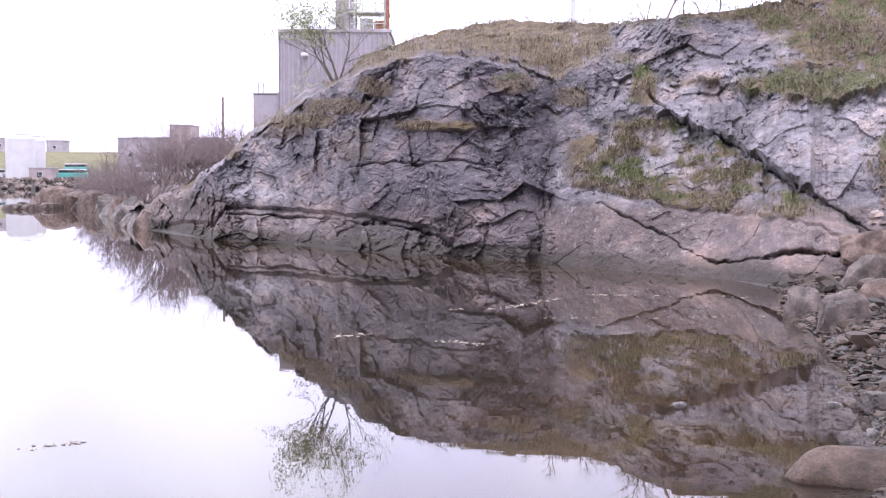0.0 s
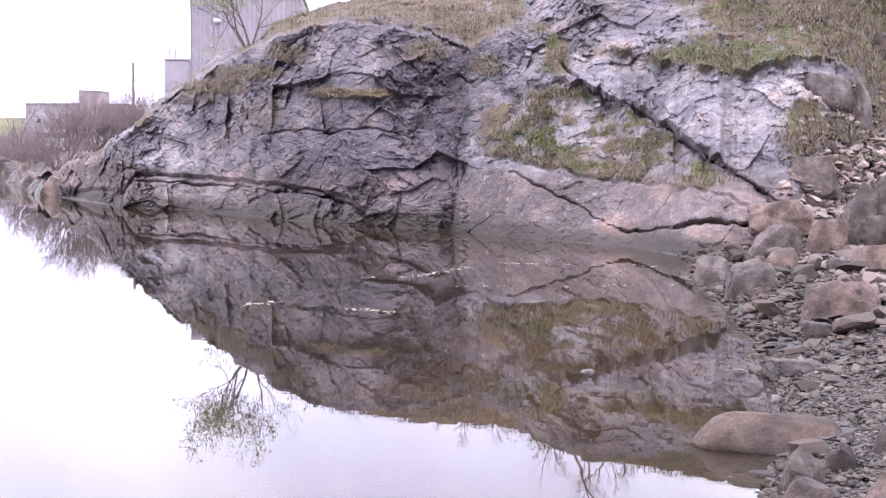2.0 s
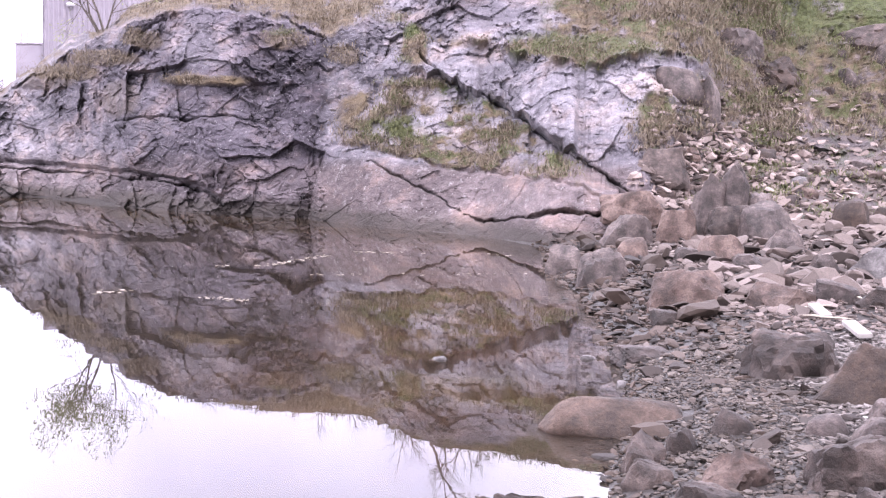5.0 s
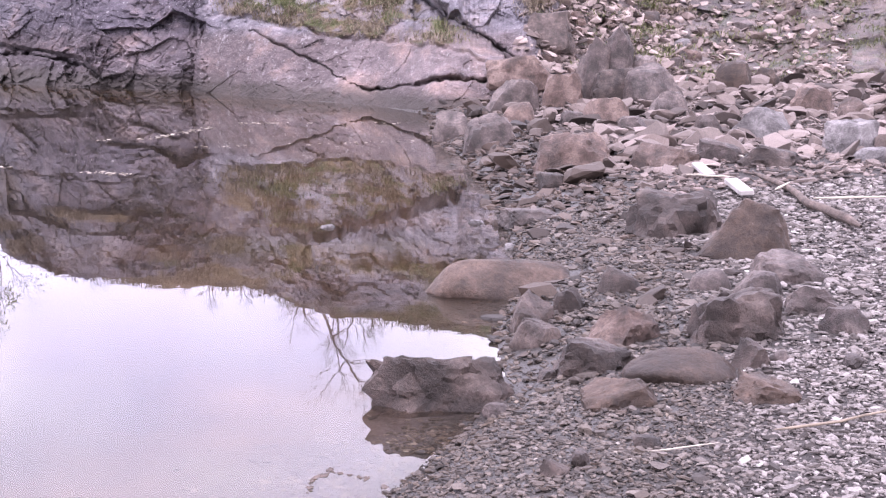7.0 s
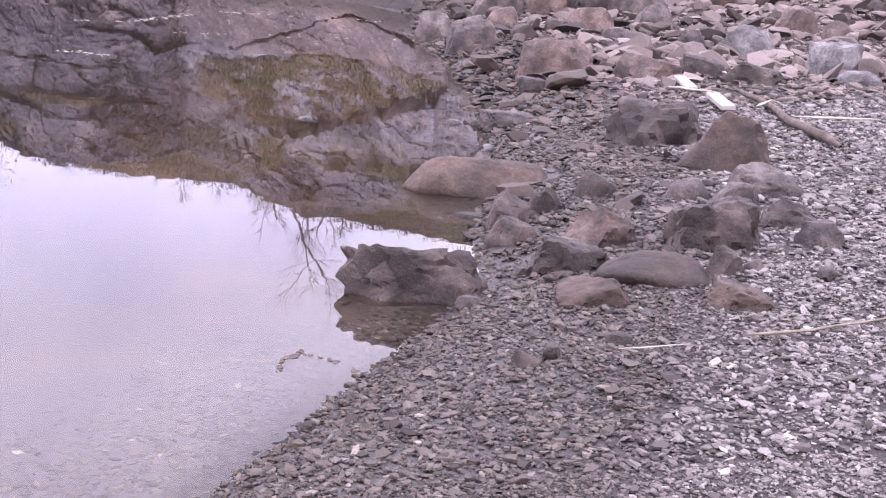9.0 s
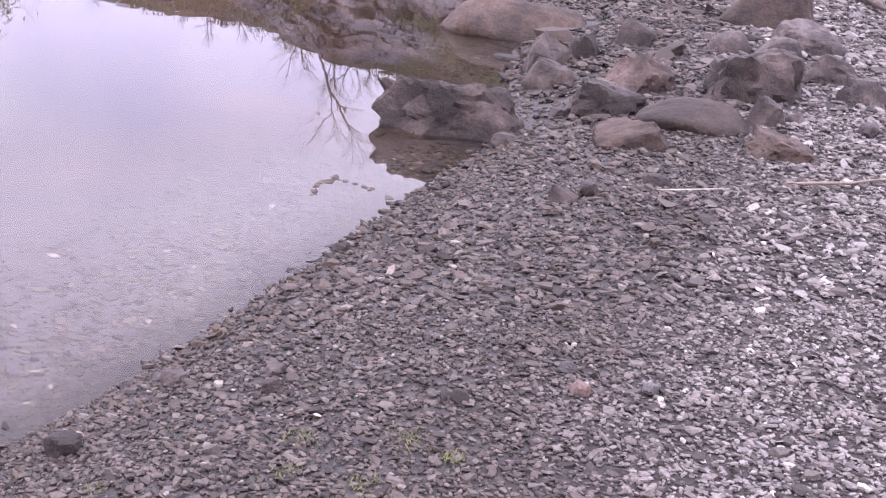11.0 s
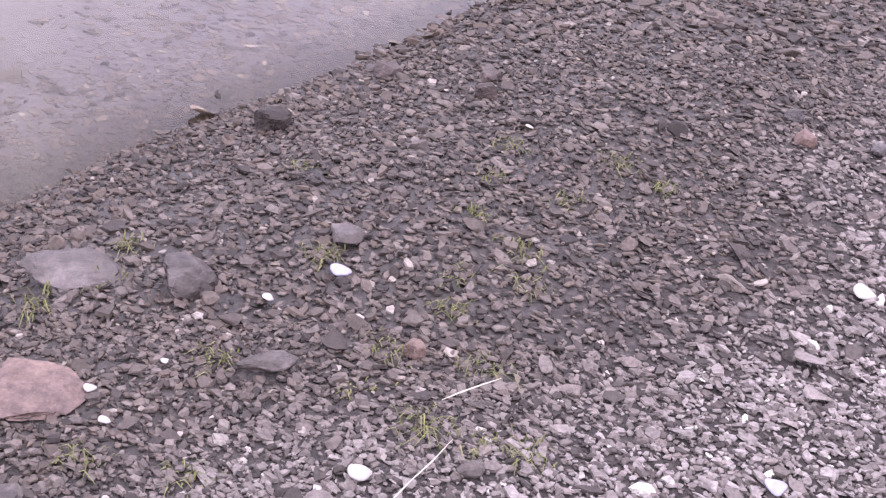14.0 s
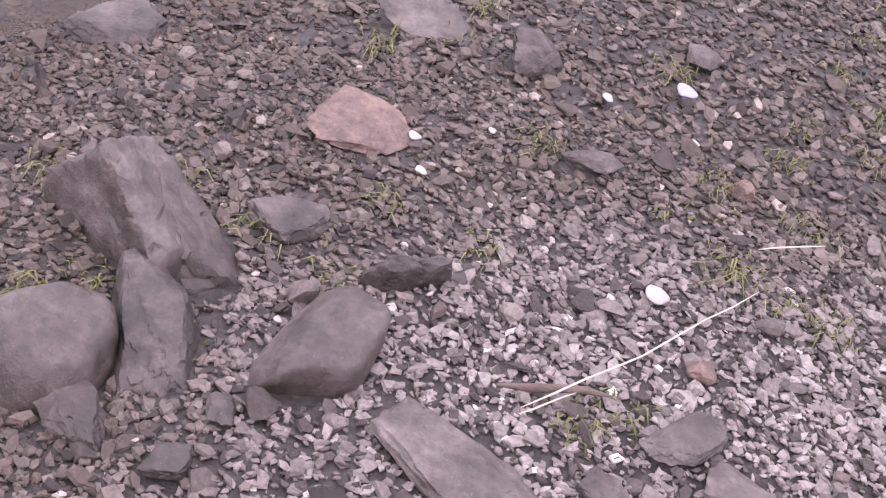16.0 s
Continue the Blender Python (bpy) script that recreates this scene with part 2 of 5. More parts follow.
    h = math_node(n, l, "ADD", fine, math_node(n, l, "MULTIPLY", noise_node(n, l, co, 24.0, 6, 0.7).outputs["Fac"], 0.5))
    h = math_node(n, l, "ADD", h, math_node(n, l, "MULTIPLY", broad, 2.0))
    bump_node(n, l, s, math_node(n, l, "ADD", h, patches), 0.9, 0.045)
    return m


def ground_material():
    """Gravel: fine grit between the stones, brown mud and weed under water, turf far off."""
    m, n, l, s = material("gravel_ground")
    co = n.new("ShaderNodeNewGeometry").outputs["Position"]
    grit = noise_node(n, l, co, 45.0, 6, 0.7).outputs["Fac"]
    base = ramp_node(n, l, grit, [(0.3, (0.014, 0.012, 0.01)), (0.5, (0.042, 0.036, 0.033)), (0.7, (0.1, 0.089, 0.085))])
    chips = noise_node(n, l, co, 34.0, 0, 0.5, "ShaderNodeTexVoronoi")
    base = mix_node(n, l, 0.5, base, ramp_node(n, l, chips.outputs["Distance"], [(0.1, (0.7, 0.7, 0.7)), (0.7, (0.25, 0.25, 0.25))]), "OVERLAY")
    # Lilac-grey lightening of the near shallows: sky reflection painted into the bed colour.
    sky_veil = ramp_node(n, l, grit, [(0.3, (0.115, 0.112, 0.135)), (0.5, (0.19, 0.187, 0.225)), (0.7, (0.28, 0.277, 0.325))])
    base = mix_node(n, l, attribute(n, "sky_veil"), base, sky_veil)
    mud = ramp_node(n, l, noise_node(n, l, co, 0.9, 7, 0.65).outputs["Fac"],
                    [(0.38, (0.02, 0.0085, 0.003)), (0.5, (0.058, 0.025, 0.008)), (0.58, (0.095, 0.045, 0.016)), (0.66, (0.15, 0.085, 0.038))])
    weed = ramp_node(n, l, noise_node(n, l, co, 0.55, 5, 0.6).outputs["Fac"], [(0.5, (0, 0, 0)), (0.64, (0.85, 0.85, 0.85))])
    mud = mix_node(n, l, weed, mud, (0.065, 0.05, 0.008))
    # Mud darkened away from the shore: light lost in deeper water, put into its colour.
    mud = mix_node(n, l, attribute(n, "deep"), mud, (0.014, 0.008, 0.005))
    base = mix_node(n, l, attribute(n, "mud"), base, mud)
    turf = ramp_node(n, l, noise_node(n, l, co, 0.8, 8, 0.7).outputs["Fac"], [(0.3, (0.08, 0.075, 0.04)), (0.7, (0.2, 0.19, 0.09))])
    base = mix_node(n, l, attribute(n, "turf"), base, turf)
    wet = attribute(n, "wet")
    base = mix_node(n, l, math_node(n, l, "MULTIPLY", wet, 0.45), base, (0.03, 0.026, 0.022))
    l.new(base, s.inputs["Base Color"])
    l.new(math_node(n, l, "SUBTRACT", 0.9, math_node(n, l, "MULTIPLY", wet, 0.4)), s.inputs["Roughness"])
    bump_node(n, l, s, math_node(n, l, "ADD", grit, chips.outputs["Distance"]), 0.6, 0.015)
    return m


def pebble_material(name, dull=1.0):
    """Loose stones, each with its own colour: grey, brown, lilac, a few pink or white; darker where wet."""
    m, n, l, s = material(name)
    g = n.new("ShaderNodeNewGeometry")
    info = n.new("ShaderNodeObjectInfo").outputs["Random"]
    pick = math_node(n, l, "FRACT", math_node(n, l, "ADD", g.outputs["Random Per Island"], info))
    shades = [(0.0, (0.03, 0.024, 0.021)), (0.22, (0.078, 0.066, 0.06)), (0.42, (0.172, 0.154, 0.144)), (0.58, (0.136, 0.116, 0.106)), (0.74, (0.222, 0.2, 0.19)),
              (0.88, (0.255, 0.231, 0.217)), (0.925, (0.18, 0.15, 0.138)), (0.985, (0.29, 0.268, 0.252)), (0.998, (0.56, 0.54, 0.51) if dull == 1 else (0.26, 0.24, 0.23))]
    c = ramp_node(n, l, pick, [(at, tuple(k * dull for k in rgb)) for at, rgb in shades])
    fine = noise_node(n, l, g.outputs["Position"], 130.0, 5, 0.7).outputs["Fac"]
    c = mix_node(n, l, 0.6, c, ramp_node(n, l, fine, [(0.36, (0.24, 0.24, 0.24)), (0.64, (0.78, 0.78, 0.78))]), "OVERLAY")
    wet = attribute(n, "wet")
    c = mix_node(n, l, wet, c, mix_node(n, l, 1.0, c, (0.24, 0.174, 0.115), "MULTIPLY"))
    if dull != 1:
        c = mix_node(n, l, 1.0, c, (1.0, 0.9, 0.86), "MULTIPLY")
    l.new(c, s.inputs["Base Color"])
    l.new(math_node(n, l, "SUBTRACT", 0.82, math_node(n, l, "MULTIPLY", wet, 0.2)), s.inputs["Roughness"])
    bump_node(n, l, s, fine, 0.35, 0.004)
    return m


def water_material():
    m, n, l, s = material("still_water")
    s.inputs["Base Color"].default_value = (0.78, 0.68, 0.56, 1)
    s.inputs["Roughness"].default_value, s.inputs["IOR"].default_value = 0.0, 1.333
    s.inputs["Transmission Weight"].default_value = 1.0
    co = n.new("ShaderNodeNewGeometry").outputs["Position"]
    a = noise_node(n, l, co, 1.1, 3).outputs["Fac"]
    b = noise_node(n, l, co, 9.0, 3).outputs["Fac"]
    bump_node(n, l, s, math_node(n, l, "ADD", a, math_node(n, l, "MULTIPLY", b, 0.03)), 0.018, 0.05)
    return m


def leaf_material(name, dark, light):
    m, n, l, s = material(name)
    pick = n.new("ShaderNodeNewGeometry").outputs["Random Per Island"]
    l.new(ramp_node(n, l, pick, [(0.0, dark), (1.0, light)]), s.inputs["Base Color"])
    s.inputs["Roughness"].default_value = 0.75
    return m


M_CLIFF, M_GROUND, M_WATER = rock_face_material(), ground_material(), water_material()
M_PEBBLE, M_RUBBLE = pebble_material("beach_pebbles"), pebble_material("broken_rubble", 0.86)
M_SCREE = pebble_material("pale_scree", 1.3)
M_STRAW = leaf_material("dry_grass", (0.115, 0.09, 0.064), (0.24, 0.198, 0.14))
M_GREEN = leaf_material("green_grass", (0.075, 0.083, 0.03), (0.15, 0.155, 0.062))
M_SPROUT = leaf_material("grass_sprouts", (0.07, 0.08, 0.025), (0.2, 0.2, 0.08))
M_LEAF = leaf_material("young_leaves", (0.2, 0.23, 0.1), (0.4, 0.42, 0.25))
M_TWIG = leaf_material("bare_twigs", (0.13, 0.1, 0.1), (0.28, 0.225, 0.225))
M_BARK = plain("grey_bark", (0.14, 0.12, 0.10), 0.9, 0, 0.3, 12, 0.5)


# ---------------------------------------------------------------- mesh helpers
def mesh_from(name, verts, faces, mat, smooth=True, attrs=()):
    """A mesh of numpy corners and faces (all triangles or all quads), with named values per corner."""
    verts, faces = np.asarray(verts, np.float32), np.asarray(faces, np.int32)
    me = bpy.data.meshes.new(name)
    me.vertices.add(len(verts))
    me.vertices.foreach_set("co", verts.ravel())
    k = faces.shape[1]
    me.loops.add(faces.size)
    me.loops.foreach_set("vertex_index", faces.ravel())
    me.polygons.add(len(faces))
    me.polygons.foreach_set("loop_start", np.arange(0, faces.size, k, dtype=np.int32))
    me.polygons.foreach_set("loop_total", np.full(len(faces), k, np.int32))
    me.polygons.foreach_set("use_smooth", np.full(len(faces), smooth))
    for key, values in attrs:
        a = me.attributes.new(key, "FLOAT", "POINT")
        a.data.foreach_set("value", np.asarray(values, np.float32))
    me.materials.append(mat)
    me.update(calc_edges=True)
    me.validate()
    return me


def grid_faces(rows, cols):
    i = (np.arange(rows - 1)[:, None] * cols + np.arange(cols - 1)[None]).ravel()
    return np.stack([i, i + 1, i + cols + 1, i + cols], 1)


def part(name, bm, mat, parent, label=""):
    me = bpy.data.meshes.new(name)
    bm.to_mesh(me)
    bm.free()
    me.materials.append(mat)
    ob = new(name, me)
    ob.parent = parent
    if label:
        tagged(ob, label)
    return ob


def box_bm(sx, sy, sz, at=(0, 0, 0), bevel=0.01, turn=None):
    bm = bmesh.new()
    m = Matrix.Translation(at) @ (turn or Matrix.Identity(4)) @ Matrix.Diagonal((sx, sy, sz, 1))
    bmesh.ops.create_cube(bm, size=1, matrix=m)
    if bevel:
        bmesh.ops.bevel(bm, geom=list(bm.edges), offset=bevel, segments=1, affect="EDGES")
    return bm


def rod_bm(a, b, r0, r1=None, sides=8, bm=None):
    bm = bm or bmesh.new()
    a, b = Vector(a), Vector(b)
    m = Matrix.Translation((a + b) / 2) @ (b - a).to_track_quat("Z", "Y").to_matrix().to_4x4()
    bmesh.ops.create_cone(bm, cap_ends=True, segments=sides, radius1=r0, radius2=r0 if r1 is None else r1, depth=(b - a).length, matrix=m)
    return bm


def thing(name, label, category, group="", kind="", at=(0, 0, 0)):
    ob = new(name)
    ob.location = at
    return tagged(ob, label, category, group, kind)


# ---------------------------------------------------------------- ground and water
def build_ground():
    r = np.concatenate([[0.0, 0.1, 0.2, 0.3], np.geomspace(0.4, 9, 120), np.geomspace(9.2, 60, 90), np.geomspace(64, 4000, 60)])
    a = np.concatenate([np.linspace(-40, 60, 230), np.linspace(62, 318, 70)])
    R, A = np.meshgrid(r, np.radians(a), indexing="ij")
    x, y = R * np.sin(A), R * np.cos(A)
    x, y = np.c_[x, x[:, :1]], np.c_[y, y[:, :1]]
    z = ground_height(x, y)
    d = away(x, y, SHORE)
    far = (y > 110) & (x < 40)
    mud = np.where(z < 0, ramp(-d, 0.0, 0.8), 0) * ramp(y, 3.5, 6.5)
    turf = np.where(far, ramp(z, 1.05, 1.4), ramp(d, 9, 14) * ramp(np.hypot(x, y), 18, 40))
    # Wet darkening is cut under near water: paler colour stands for reflected sky.
    wet = np.where(far, 0, ramp(d, 1.3, 0.6)) * (1 - 0.8 * ramp(d, 0.0, -0.2) * ramp(y, 7.0, 5.0))
    # Bed masks include painted darkening with depth and painted sky reflection in the shallows.
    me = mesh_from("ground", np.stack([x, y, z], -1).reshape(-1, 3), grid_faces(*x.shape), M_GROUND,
                   attrs=(("mud", mud.ravel()), ("turf", turf.ravel()), ("wet", wet.ravel()), ("deep", ramp(-d, 1.0, 4.2).ravel()), ("sky_veil", (ramp(-d, 0.0, 0.25) * ramp(y, 7.0, 4.5) * 0.9).ravel())))
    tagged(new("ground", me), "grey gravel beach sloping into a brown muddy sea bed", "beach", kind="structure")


build_ground()
wx = np.array([-4000, -60, 60, 4000.0])
WX, WY = np.meshgrid(wx, np.array([-3000, -20, 165, 170.0]), indexing="xy")
water = new("water", mesh_from("water", np.stack([WX, WY, 0 * WX], -1).reshape(-1, 3), grid_faces(4, 4), M_WATER))
water.visible_shadow = False
tagged(water, "still brown-tinged sea water mirroring the rock and pale sky", "water", kind="structure")


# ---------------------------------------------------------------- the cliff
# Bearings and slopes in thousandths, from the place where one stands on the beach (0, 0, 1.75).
def curve(b, *pairs):
    return np.interp(b, [p[0] for p in pairs], [p[1] for p in pairs])


EYE_Z = 1.75
CRACKS = [  # (corners in bearing and slope, half width, depth in metres)
    ([(76, 66), (72, 40), (73, 20), (69, -5), (70, -20), (68, -64)], 0.9, 0.26),
    ([(107, -20), (140, -36), (190, -62), (222, -58), (252, -53), (282, -58)], 1.1, 0.4),
    ([(195, -61), (222, -57), (252, -52), (275, -56)], 1.6, 0.5),
    ([(140, 56), (162, 35), (186, 27), (212, 15), (248, -10), (297, -41)], 1.6, 0.6),
    ([(192, 26), (212, 14), (250, -11)], 3.0, 0.9),
    ([(-66, 4), (-50, 8), (-20, 7), (5, 10), (32, 7)], 1.1, 0.4),
    ([(-150, -27), (-111, -29), (-72, -31), (-33, -36), (-3, -42)], 1.3, 0.5),
    ([(-40, -35), (-20, -38), (-2, -43), (8, -52)], 2.0, 0.6),
    ([(-160, -6), (-157, -25), (-160, -46)], 1.6, 0.6),
    ([(-52, 58), (-40, 70), (-28, 76)], 2.6, 0.5),
    ([(-30, 36), (-27, 60), (-18, 78)], 1.0, 0.2),
    ([(102, -20), (97, -45), (92, -58)], 0.8, 0.2),
    ([(32, 7), (34, 30), (30, 60)], 1.0, 0.2),
    ([(-100, 20), (-92, 0), (-98, -22)], 0.9, 0.22),
]


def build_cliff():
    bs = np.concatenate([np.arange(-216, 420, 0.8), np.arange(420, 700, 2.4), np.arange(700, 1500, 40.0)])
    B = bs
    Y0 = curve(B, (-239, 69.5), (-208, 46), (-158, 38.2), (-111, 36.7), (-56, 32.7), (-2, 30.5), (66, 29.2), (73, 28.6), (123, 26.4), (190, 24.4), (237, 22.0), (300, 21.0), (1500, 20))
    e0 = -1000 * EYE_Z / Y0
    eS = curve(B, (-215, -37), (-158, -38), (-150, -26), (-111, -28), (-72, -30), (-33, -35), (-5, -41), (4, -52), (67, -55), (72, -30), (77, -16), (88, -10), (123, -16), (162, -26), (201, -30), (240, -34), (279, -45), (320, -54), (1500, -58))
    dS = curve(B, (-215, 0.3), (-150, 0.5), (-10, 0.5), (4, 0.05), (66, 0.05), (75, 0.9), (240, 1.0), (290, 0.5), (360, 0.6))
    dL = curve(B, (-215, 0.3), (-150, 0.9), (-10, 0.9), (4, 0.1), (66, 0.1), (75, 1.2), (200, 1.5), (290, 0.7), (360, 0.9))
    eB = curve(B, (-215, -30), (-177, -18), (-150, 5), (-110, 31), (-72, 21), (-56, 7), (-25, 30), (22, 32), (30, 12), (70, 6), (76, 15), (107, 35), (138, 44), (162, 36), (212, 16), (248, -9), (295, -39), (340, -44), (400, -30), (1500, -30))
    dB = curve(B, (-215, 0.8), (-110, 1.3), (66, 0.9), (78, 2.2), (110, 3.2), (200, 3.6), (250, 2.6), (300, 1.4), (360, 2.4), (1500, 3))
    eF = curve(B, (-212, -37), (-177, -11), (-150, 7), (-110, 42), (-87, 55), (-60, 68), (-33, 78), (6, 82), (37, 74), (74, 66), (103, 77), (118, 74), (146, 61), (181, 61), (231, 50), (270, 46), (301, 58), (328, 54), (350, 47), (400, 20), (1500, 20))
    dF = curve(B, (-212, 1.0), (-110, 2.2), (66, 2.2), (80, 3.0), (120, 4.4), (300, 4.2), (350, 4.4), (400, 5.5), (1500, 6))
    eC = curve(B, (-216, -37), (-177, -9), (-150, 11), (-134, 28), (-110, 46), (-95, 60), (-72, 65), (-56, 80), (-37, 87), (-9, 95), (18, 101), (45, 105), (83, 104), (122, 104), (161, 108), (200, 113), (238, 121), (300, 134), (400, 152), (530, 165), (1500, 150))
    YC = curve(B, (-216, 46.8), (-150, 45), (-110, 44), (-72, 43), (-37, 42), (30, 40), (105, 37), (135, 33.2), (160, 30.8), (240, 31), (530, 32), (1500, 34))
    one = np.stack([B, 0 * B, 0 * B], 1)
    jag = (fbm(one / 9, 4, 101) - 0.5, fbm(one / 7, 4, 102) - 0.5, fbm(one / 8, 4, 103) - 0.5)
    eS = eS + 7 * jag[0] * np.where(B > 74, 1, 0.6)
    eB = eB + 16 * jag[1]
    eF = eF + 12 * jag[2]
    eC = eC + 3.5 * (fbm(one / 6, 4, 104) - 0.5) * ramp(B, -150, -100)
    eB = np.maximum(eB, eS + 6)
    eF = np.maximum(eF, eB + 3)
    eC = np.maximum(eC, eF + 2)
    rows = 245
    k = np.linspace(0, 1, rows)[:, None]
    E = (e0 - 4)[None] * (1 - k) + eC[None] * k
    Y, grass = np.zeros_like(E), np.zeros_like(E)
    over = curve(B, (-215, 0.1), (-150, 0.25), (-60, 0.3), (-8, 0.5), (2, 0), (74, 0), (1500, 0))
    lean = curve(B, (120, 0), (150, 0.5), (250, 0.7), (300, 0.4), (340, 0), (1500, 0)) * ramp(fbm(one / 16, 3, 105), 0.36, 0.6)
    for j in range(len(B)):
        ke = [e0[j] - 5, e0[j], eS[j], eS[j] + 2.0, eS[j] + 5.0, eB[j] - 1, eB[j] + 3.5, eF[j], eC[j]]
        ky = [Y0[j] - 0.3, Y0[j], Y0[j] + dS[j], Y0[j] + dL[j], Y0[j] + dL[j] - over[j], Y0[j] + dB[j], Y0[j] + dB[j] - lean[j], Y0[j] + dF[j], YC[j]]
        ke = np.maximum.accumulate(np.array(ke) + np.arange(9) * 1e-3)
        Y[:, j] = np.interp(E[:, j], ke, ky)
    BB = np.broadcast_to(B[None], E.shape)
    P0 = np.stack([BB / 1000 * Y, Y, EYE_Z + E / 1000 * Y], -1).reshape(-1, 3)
    n1 = fbm(np.stack([BB.ravel() / 14, E.ravel() / 9, 0 * BB.ravel()], 1), 4, 31).reshape(E.shape) - 0.5

    def blob(b, e, rb, re, soft=0.45):
        q = ((BB - b) / rb) ** 2 + ((E - e) / re) ** 2 + 1.8 * n1
        return 1 - ramp(q, 1 - soft, 1 + soft)

    above = ramp(E - eF[None] + 9 * n1, -1, 4)
    dome = np.maximum(blob(178, 84, 58, 24), blob(128, 92, 16, 12))
    dome = np.maximum.reduce([dome, 0.9 * blob(372, 66, 9, 9), 0.9 * blob(470, 72, 22, 5)])
    grass = above * (1 - dome)
    patch = fbm(np.stack([BB.ravel() / 7, E.ravel() / 5, 0 * BB.ravel() + 3], 1), 4, 33).reshape(E.shape) - 0.5
    grass *= np.where(BB < -50, ramp(n1, -0.14, 0.08), np.where(BB < 70, 0.25 + 0.75 * ramp(patch + 0.012 * (E - eF[None]), -0.16, 0.02), 0.2 + 0.8 * ramp(patch, -0.24, -0.08)))
    ledge = ramp(E - eS[None] + 6 * n1, 0, 4) * (1 - ramp(E - eB[None] + 4 * n1, -6, -1)) * ramp(BB, 80, 92) * (1 - ramp(BB, 240, 275))
    ledge *= ramp(n1, -0.22, -0.04) * (0.3 + 0.7 * ramp(patch, -0.13, 0.0))
    turf_lip = np.exp(-((E - eF[None] - 2) / 3.2) ** 2) * ramp(BB, 165, 190) * (1 - ramp(BB, 330, 350)) * ramp(n1, -0.2, 0.05)
    grass = np.maximum.reduce([grass, ledge, turf_lip, blob(-3, 33, 30, 4), 0.35 * blob(-60, 20, 12, 12), 0.8 * blob(-98, 36, 24, 5), blob(-148, 18, 10, 7), blob(-70, 46, 24, 5) * 0.7, 0.7 * blob(-45, 60, 14, 7), 0.5 * blob(-108, 30, 16, 5), 0.6 * blob(48, 62, 16, 7), 0.6 * blob(88, 52, 10, 8), blob(138, 60, 9, 14),
                               blob(312, 12, 14, 22), blob(344, 20, 9, 26)])
    bank = ramp(BB, 335, 375) * ramp(E + 40 * n1 + 30 * patch, -14, 16) * (0.45 + 0.55 * ramp(patch, -0.16, -0.02))
    bank = np.maximum(bank, 0.5 * ramp(BB, 312, 345) * ramp(E, 50, -20))
    grass = np.maximum(grass * (1 - ramp(BB, 330, 360)), np.maximum(bank, grass * ramp(E, 40, 55))) * (1 - 0.85 * blob(372, 66, 9, 9))
    green = np.maximum.reduce([blob(127, 70, 14, 7), blob(205, 71, 20, 7), blob(185, 30, 30, 10), 0.8 * blob(125, 2, 28, 10), 0.7 * blob(270, 62, 50, 9), ramp(BB, 300, 420) * ramp(E + 60 * n1, 45, 95) * 0.9, blob(45, 70, 10, 5) * 0.6, 0.75 * ramp(patch, 0.02, 0.16) * ramp(BB, 90, 140)])
    pale = np.clip(ramp(BB + 20 * n1, 72, 82) * 0.95 * (1 - 0.4 * ramp(E, -15, -35)) + 0.42 * ramp(BB, -10, -70) + 0.4 * ramp(BB, -85, -125) + 0.45 * blob(-10, 60, 24, 18) + 0.35 * blob(-130, 0, 22, 18), 0, 1)
    pale = pale * (1 - 0.7 * ramp(BB, 305, 345)) * (1 - 0.45 * ramp(E, 55, 75))
    pink = np.clip(ramp(E + 14 * n1, -16, -28) * (0.5 + 0.45 * ramp(BB, 60, 78) + 0.25 * ramp(BB, -20, -60)) + blob(-180, -25, 32, 18) * 0.8, 0, 1) * (1 - ramp(BB, 290, 330))
    wet = ramp((E - e0[None]) * Y0[None] / 1000 + 0.25 * n1, 0.45, 0.14) * 0.86
    # blocks, joints and roughness
    q = P0 * (0.9, 0.55, 1.25)
    c, sn = math.cos(radians(28)), math.sin(radians(28))
    q = np.stack([q[:, 0] * c - q[:, 2] * sn, q[:, 1], q[:, 0] * sn + q[:, 2] * c], 1)
    q = q + 0.28 * (np.stack([fbm(P0 * 0.8, 3, s) for s in (1, 2, 3)], 1) - 0.5)
    f1, f2, ident, tip = cells(q * 0.75, 3)
    g1, g2, gid, gtip = cells(q * 2.1, 11)
    h1, h2, hid, htip = cells(q * 5.5, 13)
    some = ramp(fbm(P0 * 0.7, 3, 41), 0.42, 0.62)
    k1, k2, kid, ktip = cells(q * 11.0, 15)
    smooth = (ramp(BB, 74, 84) * (1 - 0.5 * ramp(BB, 290, 330))).ravel()
    out = (0.2 * (ident - 0.5) + 0.3 * tip) * (1 - 0.6 * smooth)
    out += (0.13 * (gid - 0.5) + 0.22 * gtip) * (0.3 + 0.7 * some) * (1 - 0.35 * smooth)
    out += (0.06 * (hid - 0.5) + 0.11 * htip) * (0.3 + 0.7 * some)
    out += (0.02 * (kid - 0.5) + 0.035 * ktip) * (0.35 + 0.65 * some)
    out += 0.7 * (fbm(P0 * 0.35, 3, 21) - 0.5) + 0.13 * (fbm(P0 * 3.4, 5, 23) - 0.5)
    beds = np.stack([q[:, 0] * 0.8, q[:, 1], q[:, 2] * 4.2], 1) + 0.9 * fbm(P0 * 1.2, 3, 51)[:, None]
    out -= 0.04 * ramp(1 - np.abs(2 * fbm(beds, 3, 53) - 1), 0.88, 0.995) * ramp(fbm(P0 * 0.8, 2, 57), 0.46, 0.6)
    steep = np.stack([q[:, 0] * 3.2, q[:, 1], q[:, 2] * 1.0], 1)
